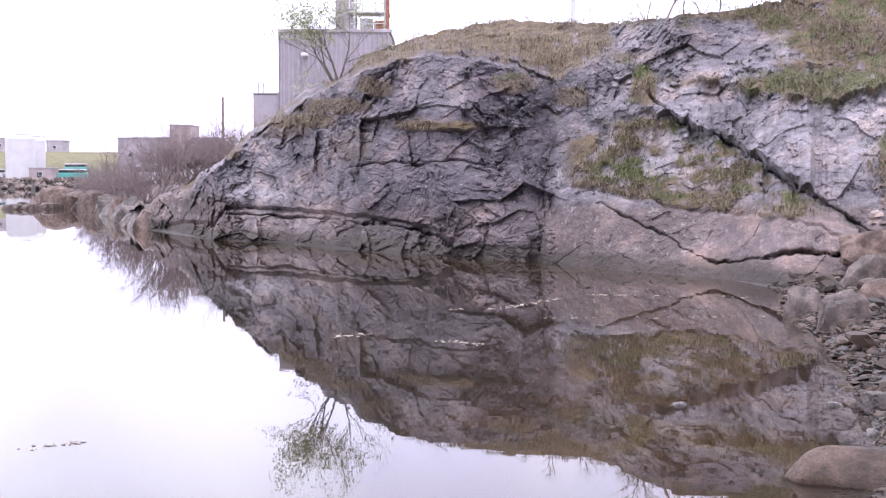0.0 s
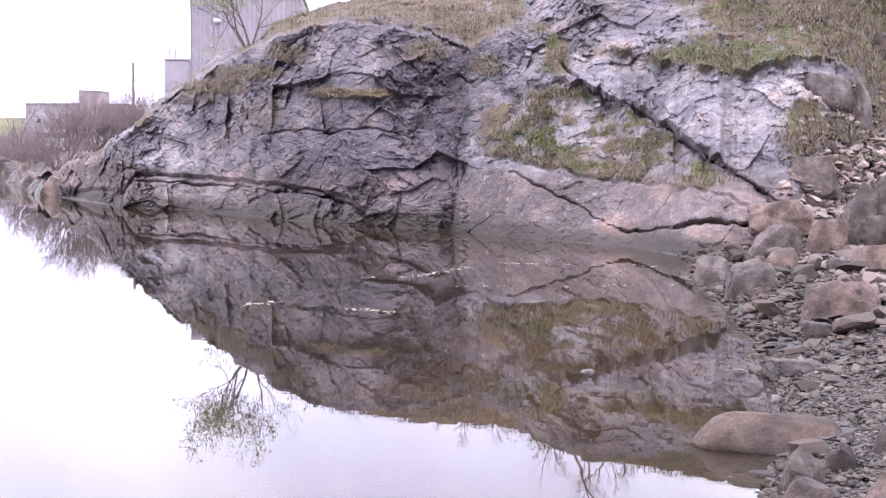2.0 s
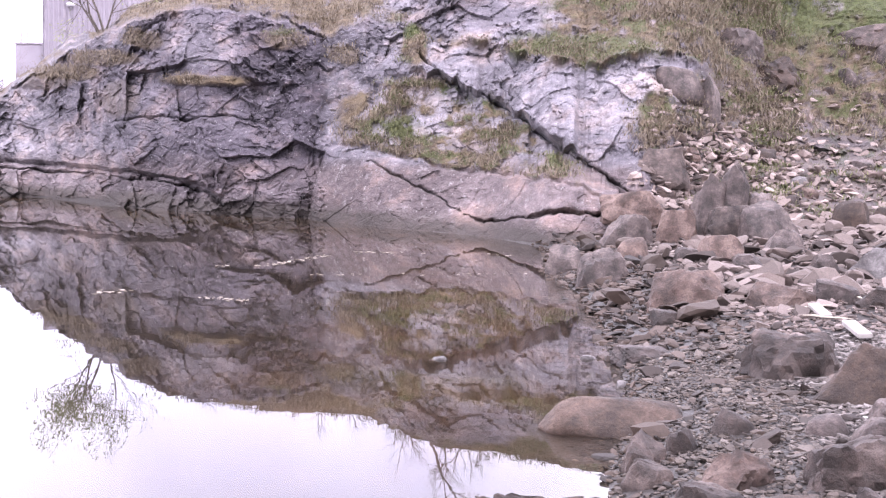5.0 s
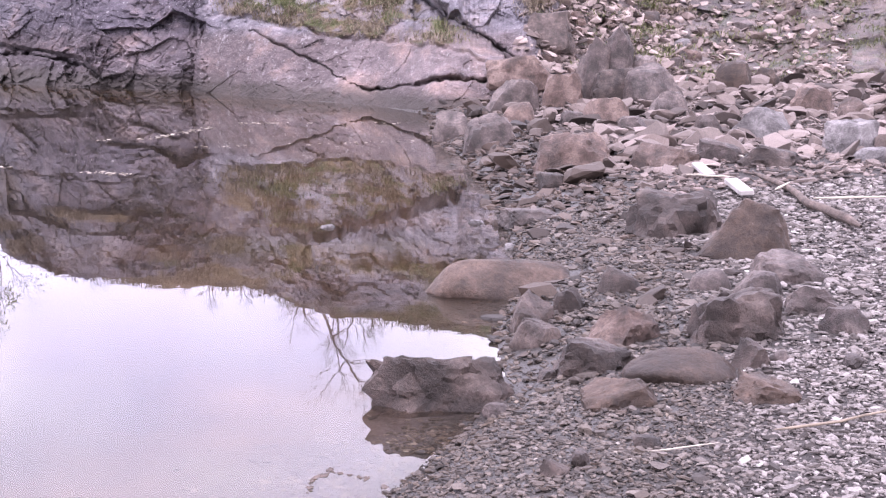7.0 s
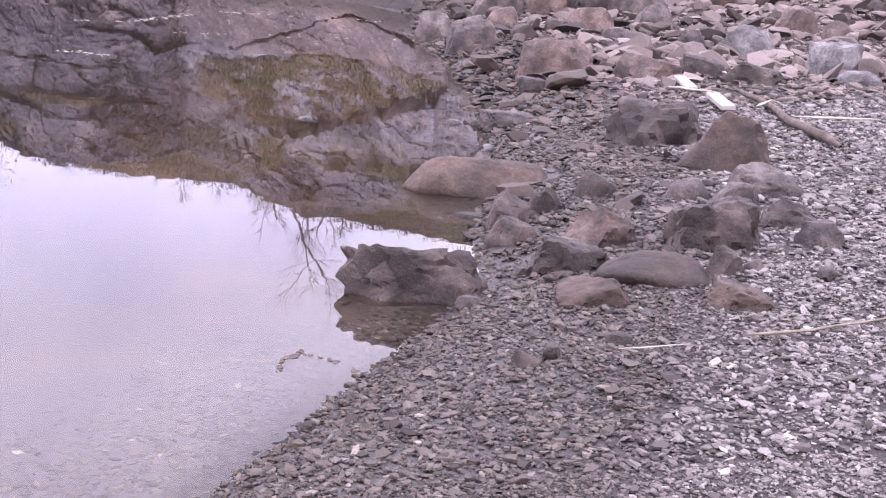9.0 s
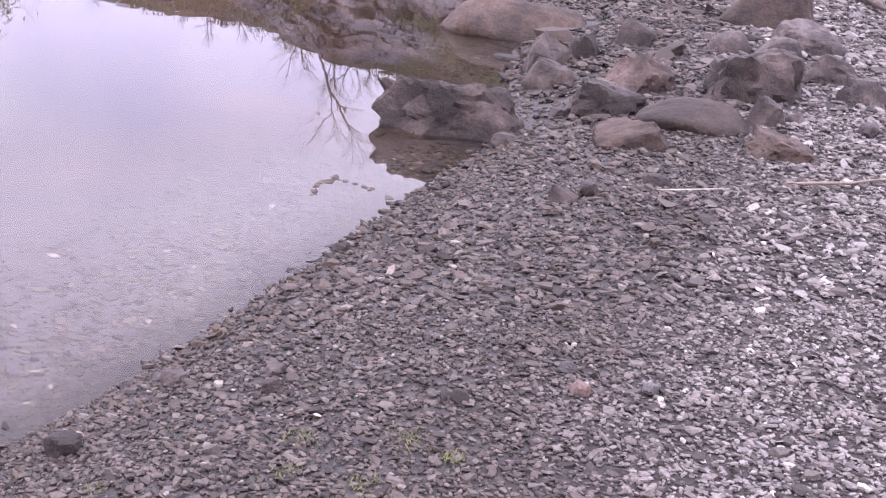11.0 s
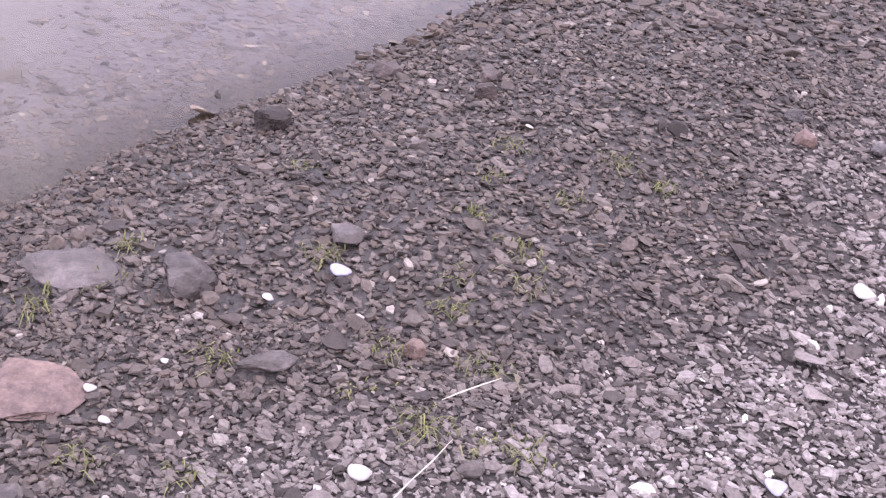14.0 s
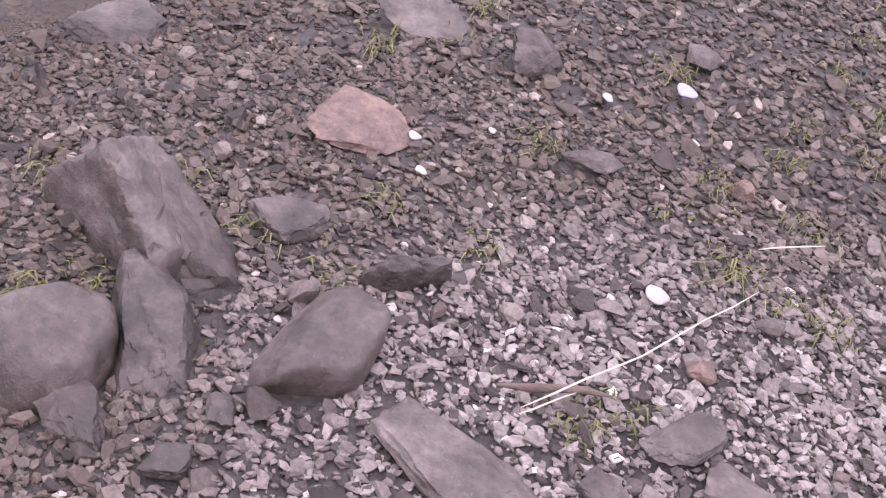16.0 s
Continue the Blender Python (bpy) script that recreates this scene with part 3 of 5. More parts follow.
    out -= 0.035 * ramp(1 - np.abs(2 * fbm(steep, 3, 63) - 1), 0.9, 0.995) * ramp(fbm(P0 * 0.9, 2, 67), 0.48, 0.6)
    rockiness = 1 - 0.72 * grass.ravel()
    calm = 1 - 0.78 * (ramp(E + 10 * n1, -12, -22) * ramp(BB, 74, 80)).ravel()
    out *= rockiness * calm
    out += grass.ravel() * (0.4 * (fbm(P0 * 1.6, 4, 27) - 0.4) - 0.14 * (cells(P0 * (1.6, 1.6, 2.2), 29)[0] - 0.5))
    lip = np.exp(-((E - eF[None] - 2.5) / 2.6) ** 2) * ramp(BB, 165, 190) * (1 - ramp(BB, 330, 350))
    out += (0.55 * lip * ramp(n1, -0.2, 0.1)).ravel()
    fade = np.minimum(ramp(E - e0[None], -6, 2), 1).ravel() * 0.9 + 0.1
    out *= fade
    flat = np.stack([BB.ravel(), E.ravel(), 0 * BB.ravel()], 1)
    n2, n3 = fbm(flat / 5, 3, 71) - 0.5, fbm(flat / 5, 3, 72) - 0.5
    n4 = ramp(fbm(flat / 16, 2, 73), 0.35, 0.62)
    for line, w, deep in CRACKS:
        d = np.abs(away(BB.ravel() + 4 * n1.ravel() + 3.5 * n2, E.ravel() + 3 * n1.ravel() + 3.5 * n3, line))
        out -= (0.75 if deep > 0.27 else 0.3) * deep * np.exp(-(d / (0.62 * w * (0.3 + 0.7 * n4))) ** 1.2) * (np.maximum(n4, 0.55) if deep >= 0.4 else 0.1 + 0.9 * n4)
    way = np.stack([-BB.ravel() / 1000, -np.ones(BB.size), np.full(BB.size, 0.12)], 1)
    P = P0 + way * out[:, None]
    P = P.reshape(rows, len(B), 3)
    back = []
    top = P[-1]
    for dy, fz in ((3, 0.99), (12, 0.95), (80, 0.8), (150, -0.3)):
        s = (top[:, 1:2] + dy) / top[:, 1:2]
        back.append(np.c_[top[:, :2] * s, (top[:, 2] * fz if fz > 0 else np.full(len(top), -1.0))])
    P = np.concatenate([P, np.stack(back)], 0)

    def more(a, v=None):
        return np.concatenate([a, np.repeat(a[-1:], 4, 0) if v is None else np.full((4, a.shape[1]), v)], 0).ravel()

    me = mesh_from("cliff", P.reshape(-1, 3), grid_faces(P.shape[0], P.shape[1]), M_CLIFF, False,
                   attrs=(("grass", more(grass)), ("green", more(green)), ("pale", more(pale)), ("pink", more(pink)), ("wet", more(wet))))
    tagged(new("cliff", me), "blue-grey and pinkish weathered rock cliff with grassy ledges", "cliff", kind="structure")
    return P[:rows], grass, green


CLIFF, CLIFF_GRASS, CLIFF_GREEN = build_cliff()


def blades(places, ups, count, height, width, spread, seed):
    """Corners and triangles of many bent grass blades, some at each place."""
    r = np.random.default_rng(seed)
    n = len(places) * count
    base = np.repeat(places, count, 0) + r.normal(0, spread, (n, 3)) * (1, 1, 0.15)
    h = height * r.uniform(0.45, 1.2, n) * np.repeat(ups, count)
    a = r.uniform(0, 2 * np.pi, n)
    lean = r.uniform(0.5, 1.6, n)
    side = np.stack([np.cos(a + 1.57), np.sin(a + 1.57), 0 * a], 1) * (width * r.uniform(0.6, 1.3, n))[:, None]
    go = np.stack([np.cos(a), np.sin(a) - 0.5, 0 * a], 1)
    mid = base + go * (h * lean * 0.35)[:, None] + np.array([0, 0, 1]) * (h * 0.6)[:, None]
    tip = base + go * (h * lean)[:, None] + np.array([0, 0, 1]) * (h * (1 - 0.55 * lean))[:, None]
    v = np.stack([base - side, base + side, mid + side * 0.7, mid - side * 0.7, tip], 1).reshape(-1, 3)
    i = np.arange(n)[:, None] * 5
    f = np.concatenate([i + (0, 1, 2), i + (0, 2, 3), i + (3, 2, 4)], 0)
    return v, f


def turf():
    r = np.random.default_rng(3)
    pts, g, gr = CLIFF[:, :908].reshape(-1, 3), CLIFF_GRASS[:, :908].ravel(), CLIFF_GREEN[:, :908].ravel()
    chance = r.uniform(0, 1, len(pts))
    bear = pts[:, 0] / pts[:, 1] * 1000
    dry = (g > 0.5) & (chance < np.where(bear > 335, 0.24, 0.15)) & (gr < 0.75)
    lush = (g > 0.4) & (gr > 0.4) & (chance < np.where(bear > 380, 0.26, 0.13))
    tall = 0.35 + 1.5 * ramp(fbm(pts[dry] * 0.9, 3, 92), 0.4, 0.7)
    v, f = blades(pts[dry], tall, 8, 0.10, 0.0075, 0.16, 5)
    tagged(new("dry_grass", mesh_from("dry_grass", v, f, M_STRAW, False)), "straw-coloured dead grass on the cliff top and ledges", "grass", kind="stuff")
    v, f = blades(pts[lush], 0.5 + ramp(fbm(pts[lush] * 1.1, 3, 94), 0.35, 0.7), 7, 0.085, 0.008, 0.15, 6)
    tagged(new("green_grass", mesh_from("green_grass", v, f, M_GREEN, False)), "fresh green grass on the cliff ledges", "grass", kind="stuff")


turf()


# ---------------------------------------------------------------- boulders and stones
LYING = []


BALLS = {}


def ball(level):
    """Corners and triangles of an even ball."""
    if level not in BALLS:
        bm = bmesh.new()
        bmesh.ops.create_icosphere(bm, subdivisions=level, radius=1)
        BALLS[level] = np.array([v.co[:] for v in bm.verts]), np.array([[v.index for v in f.verts] for f in bm.faces])
        bm.free()
    return BALLS[level]


def facing(az, el):
    a, e = radians(az), radians(el)
    return math.cos(e) * math.cos(a), math.cos(e) * math.sin(a), math.sin(e)


def boulder(x, y, w, d, h, yaw, seed, mat, label, z=None, name="rock", category="rock", cuts=None, edge=None, level=None):
    """One rock, w wide, d deep and h high over the ground: flat faces cut from a block, edges more or less worn, a buried foot.
    cuts names its main faces by bearing (0 is its length, -90 its front), slope and distance from its heart."""
    r = random.Random(seed * 7 + 3)
    has = lambda *words: any(k in label for k in words)
    soft = has("smooth", "rounded", "egg", "lumpy", "cobble")
    if edge is None:
        edge = 8 if soft else 42 if has("jagged", "angular", "slab", "sharp", "block", "flat", "broken") else 34
    if cuts is None:
        turn = r.uniform(0, 360)
        cuts = [(turn + 90 * k + r.uniform(-24, 24), r.uniform(-6, 32), r.uniform(0.62, 0.95)) for k in range(4)]
        cuts.append((r.uniform(0, 360), 88 - r.uniform(0, 6 if has("flat", "slab", "thin") else 24), r.uniform(0.45, 0.75)))
        cuts += [(r.uniform(0, 360), r.uniform(30, 62), r.uniform(0.66, 0.9)) for k in range(3)]
        cuts += [(r.uniform(0, 360), r.uniform(-10, 30), r.uniform(0.7, 0.95)) for k in range(3)]
    planes = [(facing(a, e), c) for a, e, c in cuts] + [((0, 0, -1), 0.8)]
    planes += [(facing(a + 36 * (e < 0), e), 1.12) for e in (27, -27) for a in range(0, 360, 72)] + [((0, 0, 1), 1.12)]
    normals, far = np.array([p[0] for p in planes]), np.array([p[1] for p in planes])
    reach = w / math.hypot(x, y)
    dirs, faces = ball(level or (5 if reach > 0.075 else 4 if reach > 0.034 else 3))
    off = np.array([r.uniform(-50, 50) for _ in range(3)])
    p = dirs * 1.5 + off
    aim = dirs + 0.22 * np.stack([fbm(p, 3, 401 + k) - 0.5 for k in range(3)], 1)
    size = (np.maximum(aim @ normals.T, 0) / far) ** edge
    p = dirs * (size.sum(1) ** (-1.0 / edge))[:, None]
    gain = 1.9 if has("rough", "pitted", "crumbly", "matted") else 1.25 if has("jagged", "ridged", "weathered") else 0.45 if soft else 0.8
    rough = 0.10 * (fbm(p * 2.4 + off, 4, 411) - 0.5) + 0.06 * (fbm(p * 8 + off, 4, 412) - 0.5)
    if not soft:
        c1, c2, pick, tip = cells(p * 2.6 + off, 413)
        rough = rough + 0.05 * (pick - 0.5) + 0.07 * tip - 0.03 * np.exp(-((c2 - c1) / 0.06) ** 2)
    p = p * (1 + gain * rough)[:, None]
    lo, hi = p.min(0), p.max(0)
    q = (p - (lo + hi) / 2) / (hi - lo) * (w, d, 1)
    q[:, 2] = (p[:, 2] - lo[2]) / (hi[2] - lo[2]) * h * 1.65 - h * 0.65
    me = mesh_from(name, q, faces, mat)
    if not soft:
        me.set_sharp_from_angle(angle=radians(26))
    ob = new(name, me)
    ob.matrix_world = pose(x, y, max(height_at(x, y), -0.035) + (0.012 if h < 0.04 else 0.0) if z is None else z, r.uniform(-4, 4), r.uniform(-4, 4), yaw)
    LYING.append((x, y, w, d, yaw))
    return tagged(ob, label, category, "rocks on the beach")


boulder(1.52, 5.88, 0.735, 0.34, 0.262, -13, 1, M_DARK, "large wet dark grey rough jagged rock at the water's edge", cuts=[(100, 78, 0.55), (-95, 12, 0.7), (-150, 8, 0.8), (175, -12, 0.9), (-5, 28, 0.8), (-55, 45, 0.78), (90, 20, 0.8)])
boulder(2.44, 8.18, 0.960, 0.432, 0.212, -16, 2, M_TAN, "long smooth brown boulder half in the water", cuts=[(-90, 48, 0.75), (20, 84, 0.75), (180, 28, 0.9), (0, 22, 0.95), (90, 30, 0.8), (150, 60, 0.8)], edge=9)
boulder(2.24, 6.99, 0.256, 0.179, 0.175, -17, 3, M_DARK, "dark grey squat stone beside the water")
boulder(2.46, 7.08, 0.175, 0.122, 0.126, -18, 4, M_DARK, "small dark grey angular stone")
boulder(2.14, 6.61, 0.263, 0.184, 0.129, -17, 5, M_DARK, "wet low dark stone at the water line")
boulder(2.47, 6.26, 0.373, 0.261, 0.169, -21, 6, M_PINK, "ridged pinkish brown rock with a sharp crest", cuts=[(-132, 40, 0.5), (-48, -8, 0.66), (80, 48, 0.55), (178, 28, 0.85), (5, 25, 0.88), (-50, 55, 0.62)])
boulder(2.17, 5.79, 0.407, 0.285, 0.145, -20, 7, M_DARK, "dark low rough rock on the beach")
boulder(2.40, 5.41, 0.497, 0.348, 0.113, -23, 8, M_TAN, "smooth rounded tan boulder with a domed top", cuts=[(-90, 52, 0.72), (90, 50, 0.7), (176, 36, 0.75), (0, 30, 0.88), (-150, 45, 0.78)], edge=7)
boulder(2.04, 5.16, 0.319, 0.223, 0.101, -21, 9, M_TAN, "low reddish brown flat-topped stone", cuts=[(-140, 62, 0.5), (-80, 10, 0.8), (60, 40, 0.8), (180, 0, 0.9), (0, 25, 0.9)], edge=22)
boulder(2.86, 5.94, 0.464, 0.325, 0.235, -25, 10, M_DARK, "rough pitted dark brown boulder")
boulder(3.39, 6.22, 0.312, 0.219, 0.135, -28, 11, M_GREY, "grey blocky stone beside a rough boulder")
boulder(2.69, 5.39, 0.175, 0.125, 0.115, -26, 12, M_DARK, "small dark upright stone on the beach")
boulder(2.56, 4.96, 0.304, 0.213, 0.090, -27, 13, M_TAN, "low crumbly brown stone in gravel")
boulder(3.85, 7.96, 0.635, 0.445, 0.339, -25, 14, M_TAN, "large pink-tinged boulder with a sloping face", cuts=[(176, 40, 0.55), (-102, 44, 0.6), (-4, 18, 0.75), (90, 40, 0.7), (-45, 28, 0.74), (30, 70, 0.7)], edge=26)
boulder(3.83, 8.94, 0.679, 0.475, 0.309, -23, 15, M_DARK, "dark brown rough matted rock")
boulder(2.83, 7.33, 0.250, 0.175, 0.133, -20, 16, M_DARK, "rounded dark brown stone on the beach")
boulder(3.35, 6.70, 0.266, 0.186, 0.133, -26, 17, M_GREY, "grey stone with a flat top")
boulder(3.24, 7.05, 0.234, 0.164, 0.111, -24, 18, M_GREY, "small rounded grey stone on the beach")
boulder(3.65, 6.96, 0.422, 0.296, 0.144, -27, 19, M_GREY, "low weathered grey-brown stone on the beach")
boulder(4.43, 12.89, 0.784, 0.549, 0.343, -19, 20, M_PINK, "blocky pale pink boulder with a flat front", cuts=[(95, 80, 0.68), (-92, 6, 0.74), (178, 8, 0.85), (2, 16, 0.85), (-122, 46, 0.8), (-50, 42, 0.84), (90, 20, 0.8)])
boulder(5.12, 12.37, 0.661, 0.463, 0.226, -22, 21, M_PINK, "wedge-shaped pinkish grey rock on the beach")
boulder(6.06, 16.60, 0.587, 0.411, 0.343, -20, 22, M_PINK, "pinkish angular rock among rubble")
boulder(7.22, 17.43, 0.641, 0.449, 0.301, -22, 23, M_GREY, "grey angular rock with a dark underside")
boulder(6.89, 14.10, 0.724, 0.507, 0.331, -26, 24, M_LIGHT, "pale grey faceted boulder on the beach", cuts=[(170, 42, 0.6), (-95, 14, 0.7), (0, 24, 0.8), (-40, 50, 0.75), (90, 40, 0.7), (80, 76, 0.66)])
boulder(5.72, 12.47, 0.467, 0.327, 0.212, -24, 25, M_GREY, "grey blunt rock on the beach")
boulder(5.90, 11.82, 0.583, 0.408, 0.186, -26, 26, M_DARK, "dark grey low rock on the beach")
boulder(4.43, 17.71, 0.503, 0.352, 0.335, -14, 27, M_GREY, "greenish grey rock at the head of the inlet")
boulder(4.40, 15.83, 0.626, 0.438, 0.382, -15, 28, M_GREY, "jagged grey rock at the head of the inlet")
boulder(5.23, 17.49, 0.436, 0.305, 0.289, -16, 29, M_PINK, "pale pink rounded rock on the beach")
boulder(6.93, 12.28, 0.536, 0.375, 0.300, -29, 30, M_LIGHT, "pale grey slabby boulder on the beach")
boulder(9.59, 20.69, 0.618, 0.433, 0.464, -25, 31, M_TAN, "brown angular rock in the rubble")
boulder(10.27, 21.01, 0.473, 0.331, 0.307, -26, 32, M_TAN, "small brown block in the rubble")
boulder(3.33, 5.79, 0.229, 0.160, 0.114, -29, 33, M_GREY, "flat grey stone lying on gravel")
boulder(8.58, 16.20, 0.556, 0.389, 0.353, -28, 34, M_PINK, "pinkish block among rubble on the beach")
boulder(8.64, 15.34, 0.477, 0.334, 0.251, -29, 35, M_PINK, "dull pink stone among rubble")
boulder(6.80, 11.54, 0.477, 0.334, 0.132, -30, 36, M_LIGHT, "low pale stone on gravel")
boulder(3.28, 10.49, 0.501, 0.351, 0.100, -17, 37, M_GREY, "thin flat grey slab by the water")
boulder(3.94, 11.96, 0.327, 0.229, 0.123, -18, 38, M_DARK, "flat dark stone by the water")
boulder(6.54, 14.62, 0.324, 0.227, 0.236, -24, 39, M_GREY, "purple-grey tilted stone on the beach")
boulder(6.08, 15.71, 0.409, 0.286, 0.180, -21, 40, M_GREY, "grey flat rock in rubble")
boulder(5.71, 16.74, 0.358, 0.251, 0.192, -19, 41, M_GREY, "small grey rock in rubble")
boulder(1.79, 10.94, 0.154, 0.108, 0.061, -9, 42, M_LIGHT, "white stone breaking the water surface")
boulder(2.97, 10.93, 0.162, 0.113, 0.059, -15, 43, M_LIGHT, "pale flat stone in shallow water")
boulder(2.88, 9.65, 0.082, 0.058, 0.057, -16, 44, M_LIGHT, "small pale stone in shallow water")
boulder(1.53, 4.41, 0.112, 0.063, 0.054, -18, 45, M_DARK, "dark brown stone on wet gravel")
boulder(1.64, 4.47, 0.062, 0.087, 0.036, -19, 46, M_DARK, "small black tilted stone on the beach")
boulder(1.91, 4.55, 0.107, 0.082, 0.026, -22, 47, M_DARK, "flat dark stone on gravel")
boulder(1.64, 5.53, 0.115, 0.078, 0.039, -16, 48, M_GREY, "flat grey stone beside the large wet rock")
boulder(1.96, 5.87, 0.084, 0.103, 0.041, -18, 49, M_DARK, "small black wet stone on the beach")
boulder(3.04, 5.19, 0.086, 0.121, 0.033, -30, 50, M_GREY, "small grey stone in gravel")
boulder(2.81, 5.39, 0.100, 0.060, 0.048, -27, 51, M_GREY, "rounded grey cobble on the beach")
boulder(-0.41, 1.38, 0.283, 0.159, 0.093, -32, 52, M_SLATE, "large angular grey rock with a pale sloping top", cuts=[(55, 66, 0.48), (-96, 10, 0.62), (-14, 18, 0.8), (178, 30, 0.85), (90, 30, 0.8), (-60, 60, 0.7)], edge=34)
boulder(-0.43, 1.14, 0.179, 0.167, 0.077, -2, 53, M_SLATE, "big lumpy grey-brown rock on the beach")
boulder(-0.34, 1.22, 0.224, 0.101, 0.031, -60, 54, M_SLATE_DARK, "elongated grey slab beside larger rocks")
boulder(-0.17, 1.27, 0.180, 0.119, 0.060, 73, 55, M_SLATE, "smooth egg-shaped grey-brown stone on the beach")
boulder(-0.36, 1.07, 0.122, 0.063, 0.017, -30, 56, M_SLATE, "flat angular grey slab on the beach")
boulder(-0.14, 1.43, 0.071, 0.032, 0.034, 27, 57, M_SLATE_DARK, "small black angular stone on the beach")
boulder(-0.10, 1.46, 0.055, 0.029, 0.024, 25, 58, M_SLATE_DARK, "small dark tilted stone on the beach")
boulder(-0.28, 1.47, 0.094, 0.074, 0.014, 32, 59, M_SLATE_DARK, "flat dark brown stone on the beach")
boulder(-0.268, 1.715, 0.138, 0.130, 0.009, 1, 60, M_SALMON, "flat thin salmon-pink stone on the beach")
boulder(-0.28, 2.08, 0.156, 0.131, 0.018, 29, 61, M_SLATE, "flat grey stone with a dark split")
boulder(-0.10, 2.04, 0.090, 0.079, 0.039, 24, 62, M_SLATE_DARK, "brown pointed stone with a pale chip")
boulder(-0.68, 1.87, 0.166, 0.108, 0.019, 43, 63, M_SLATE_DARK, "flat dark slate by the water")
boulder(0.01, 1.18, 0.195, 0.114, 0.016, -31, 64, M_SLATE, "broad flat mauve-grey slab on the beach")
boulder(0.23, 1.33, 0.119, 0.061, 0.008, 48, 65, M_SLATE, "flat mauve stone bedded in pebbles")
boulder(0.30, 1.29, 0.093, 0.070, 0.009, 5, 66, M_SLATE, "flat pale grey stone bedded in pebbles")
boulder(0.16, 1.21, 0.058, 0.067, 0.008, 11, 67, M_SLATE, "grey flat stone in pebbles")
boulder(-0.23, 1.14, 0.033, 0.046, 0.005, 33, 68, M_SLATE, "small pale grey slab on the beach")
boulder(-0.25, 1.05, 0.058, 0.041, 0.011, 35, 69, M_SLATE, "small brownish stone on the beach")
boulder(0.03, 1.81, 0.094, 0.046, 0.011, 20, 70, M_SLATE, "thin brown flake of stone")
boulder(0.14, 2.23, 0.061, 0.064, 0.012, 17, 71, M_SLATE, "small brown flat stone on the beach")
boulder(0.23, 1.45, 0.038, 0.035, 0.011, 10, 72, M_SALMON, "small pink stone chip on the beach")
boulder(0.24, 1.88, 0.037, 0.029, 0.018, 13, 73, M_PINK, "small pinkish pebble on the beach")
boulder(0.23, 3.17, 0.079, 0.064, 0.023, -4, 74, M_GREY, "small grey slab by the water")
boulder(0.43, 2.97, 0.052, 0.031, 0.025, -8, 75, M_DARK, "small rust-brown stone on the beach")
boulder(1.08, 2.81, 0.048, 0.029, 0.023, -21, 76, M_SALMON, "orange-red brick-like stone chip on the beach")
boulder(1.09, 2.93, 0.050, 0.022, 0.019, -20, 77, M_LIGHT, "small bluish white stone on the beach")
boulder(1.24, 2.80, 0.039, 0.055, 0.015, -24, 78, M_LIGHT, "small cream stone on the beach")
boulder(0.45, 3.10, 0.052, 0.072, 0.015, -8, 79, M_GREY, "small flat lilac-grey stone on the beach")
boulder(-0.01, 2.81, 0.081, 0.060, 0.031, 1, 80, M_DARK, "dark brown stone at the water line")
boulder(0.78, 4.23, 0.060, 0.042, 0.023, -10, 81, M_DARK, "dark wet stone at the water line")
# an old fin of rock that stands up from the rubble like a stump, split into upright pieces
boulder(7.12, 20.1, 0.62, 0.5, 0.82, -20, 201, M_GREY, "jagged upright grey-brown piece of a split rock fin", z=0.45,
        cuts=[(-90, 12, 0.62), (-140, 20, 0.7), (178, 14, 0.8), (0, 8, 0.8), (90, 15, 0.7), (150, 58, 0.75), (-40, 10, 0.72), (20, 70, 0.85)], level=4)
boulder(7.45, 20.05, 0.6, 0.48, 1.0, -20, 205, M_GREY, "tall jagged grey-brown piece of a split rock fin", z=0.45,
        cuts=[(-95, 8, 0.6), (-45, 12, 0.66), (180, 10, 0.8), (0, 14, 0.72), (90, 10, 0.7), (-10, 60, 0.78), (-140, 8, 0.7), (170, 64, 0.84)], level=4)
boulder(7.82, 19.9, 0.5, 0.4, 0.55, -20, 206, M_GREY, "low jagged grey piece of a split rock fin", z=0.45)
boulder(7.35, 19.72, 0.8, 0.5, 0.4, -16, 207, M_DARK, "broken dark grey block before a split rock fin", z=0.42)
boulder(7.75, 19.3, 0.9, 0.6, 0.45, -15, 202, M_GREY, "low grey rock at the foot of an upright one", z=0.45)
boulder(6.6, 19.9, 0.6, 0.5, 0.35, -15, 203, M_PINK, "pinkish rock at the foot of the cliff", z=0.4)
boulder(5.75, 19.6, 0.8, 0.6, 0.42, 5, 204, M_GREY, "grey broken rock at the foot of the cliff", z=0.25)

# rocks round the low headland, and a reef beside it
head = random.Random(12)
for k in range(50):
    b = -0.270 + 0.074 * k / 49
    yy = float(np.interp(b, (-0.266, -0.239, -0.208, -0.19), (74, 69.5, 46.5, 44.5))) + head.uniform(-0.4, 3.0)
    size = head.uniform(0.7, 2.2) * yy / 62
    boulder(b * yy, yy, size, size * 0.8, size * head.uniform(0.3, 0.6), head.uniform(0, 360), 300 + k, (M_PINK, M_LIGHT, M_GREY)[k % 3],
            "pinkish grey angular boulder on the headland shore", z=0.0, name="shore_rock", category="boulder")
for k in range(6):
    yy = 71 + head.uniform(-1, 1)
    boulder((-0.296 + 0.006 * k) * yy, yy, 1.3, 0.8, head.uniform(0.25, 0.4), 10 * k, 340 + k, M_DARK, "dark low reef rock standing in the water", z=-0.03, name="reef_rock", category="rock")


def shape_of(make):
    bm = bmesh.new()
    make(bm)
    v, f = np.array([p.co[:] for p in bm.verts]), np.array([[p.index for p in q.verts] for q in bm.faces])
    bm.free()
    return v, f


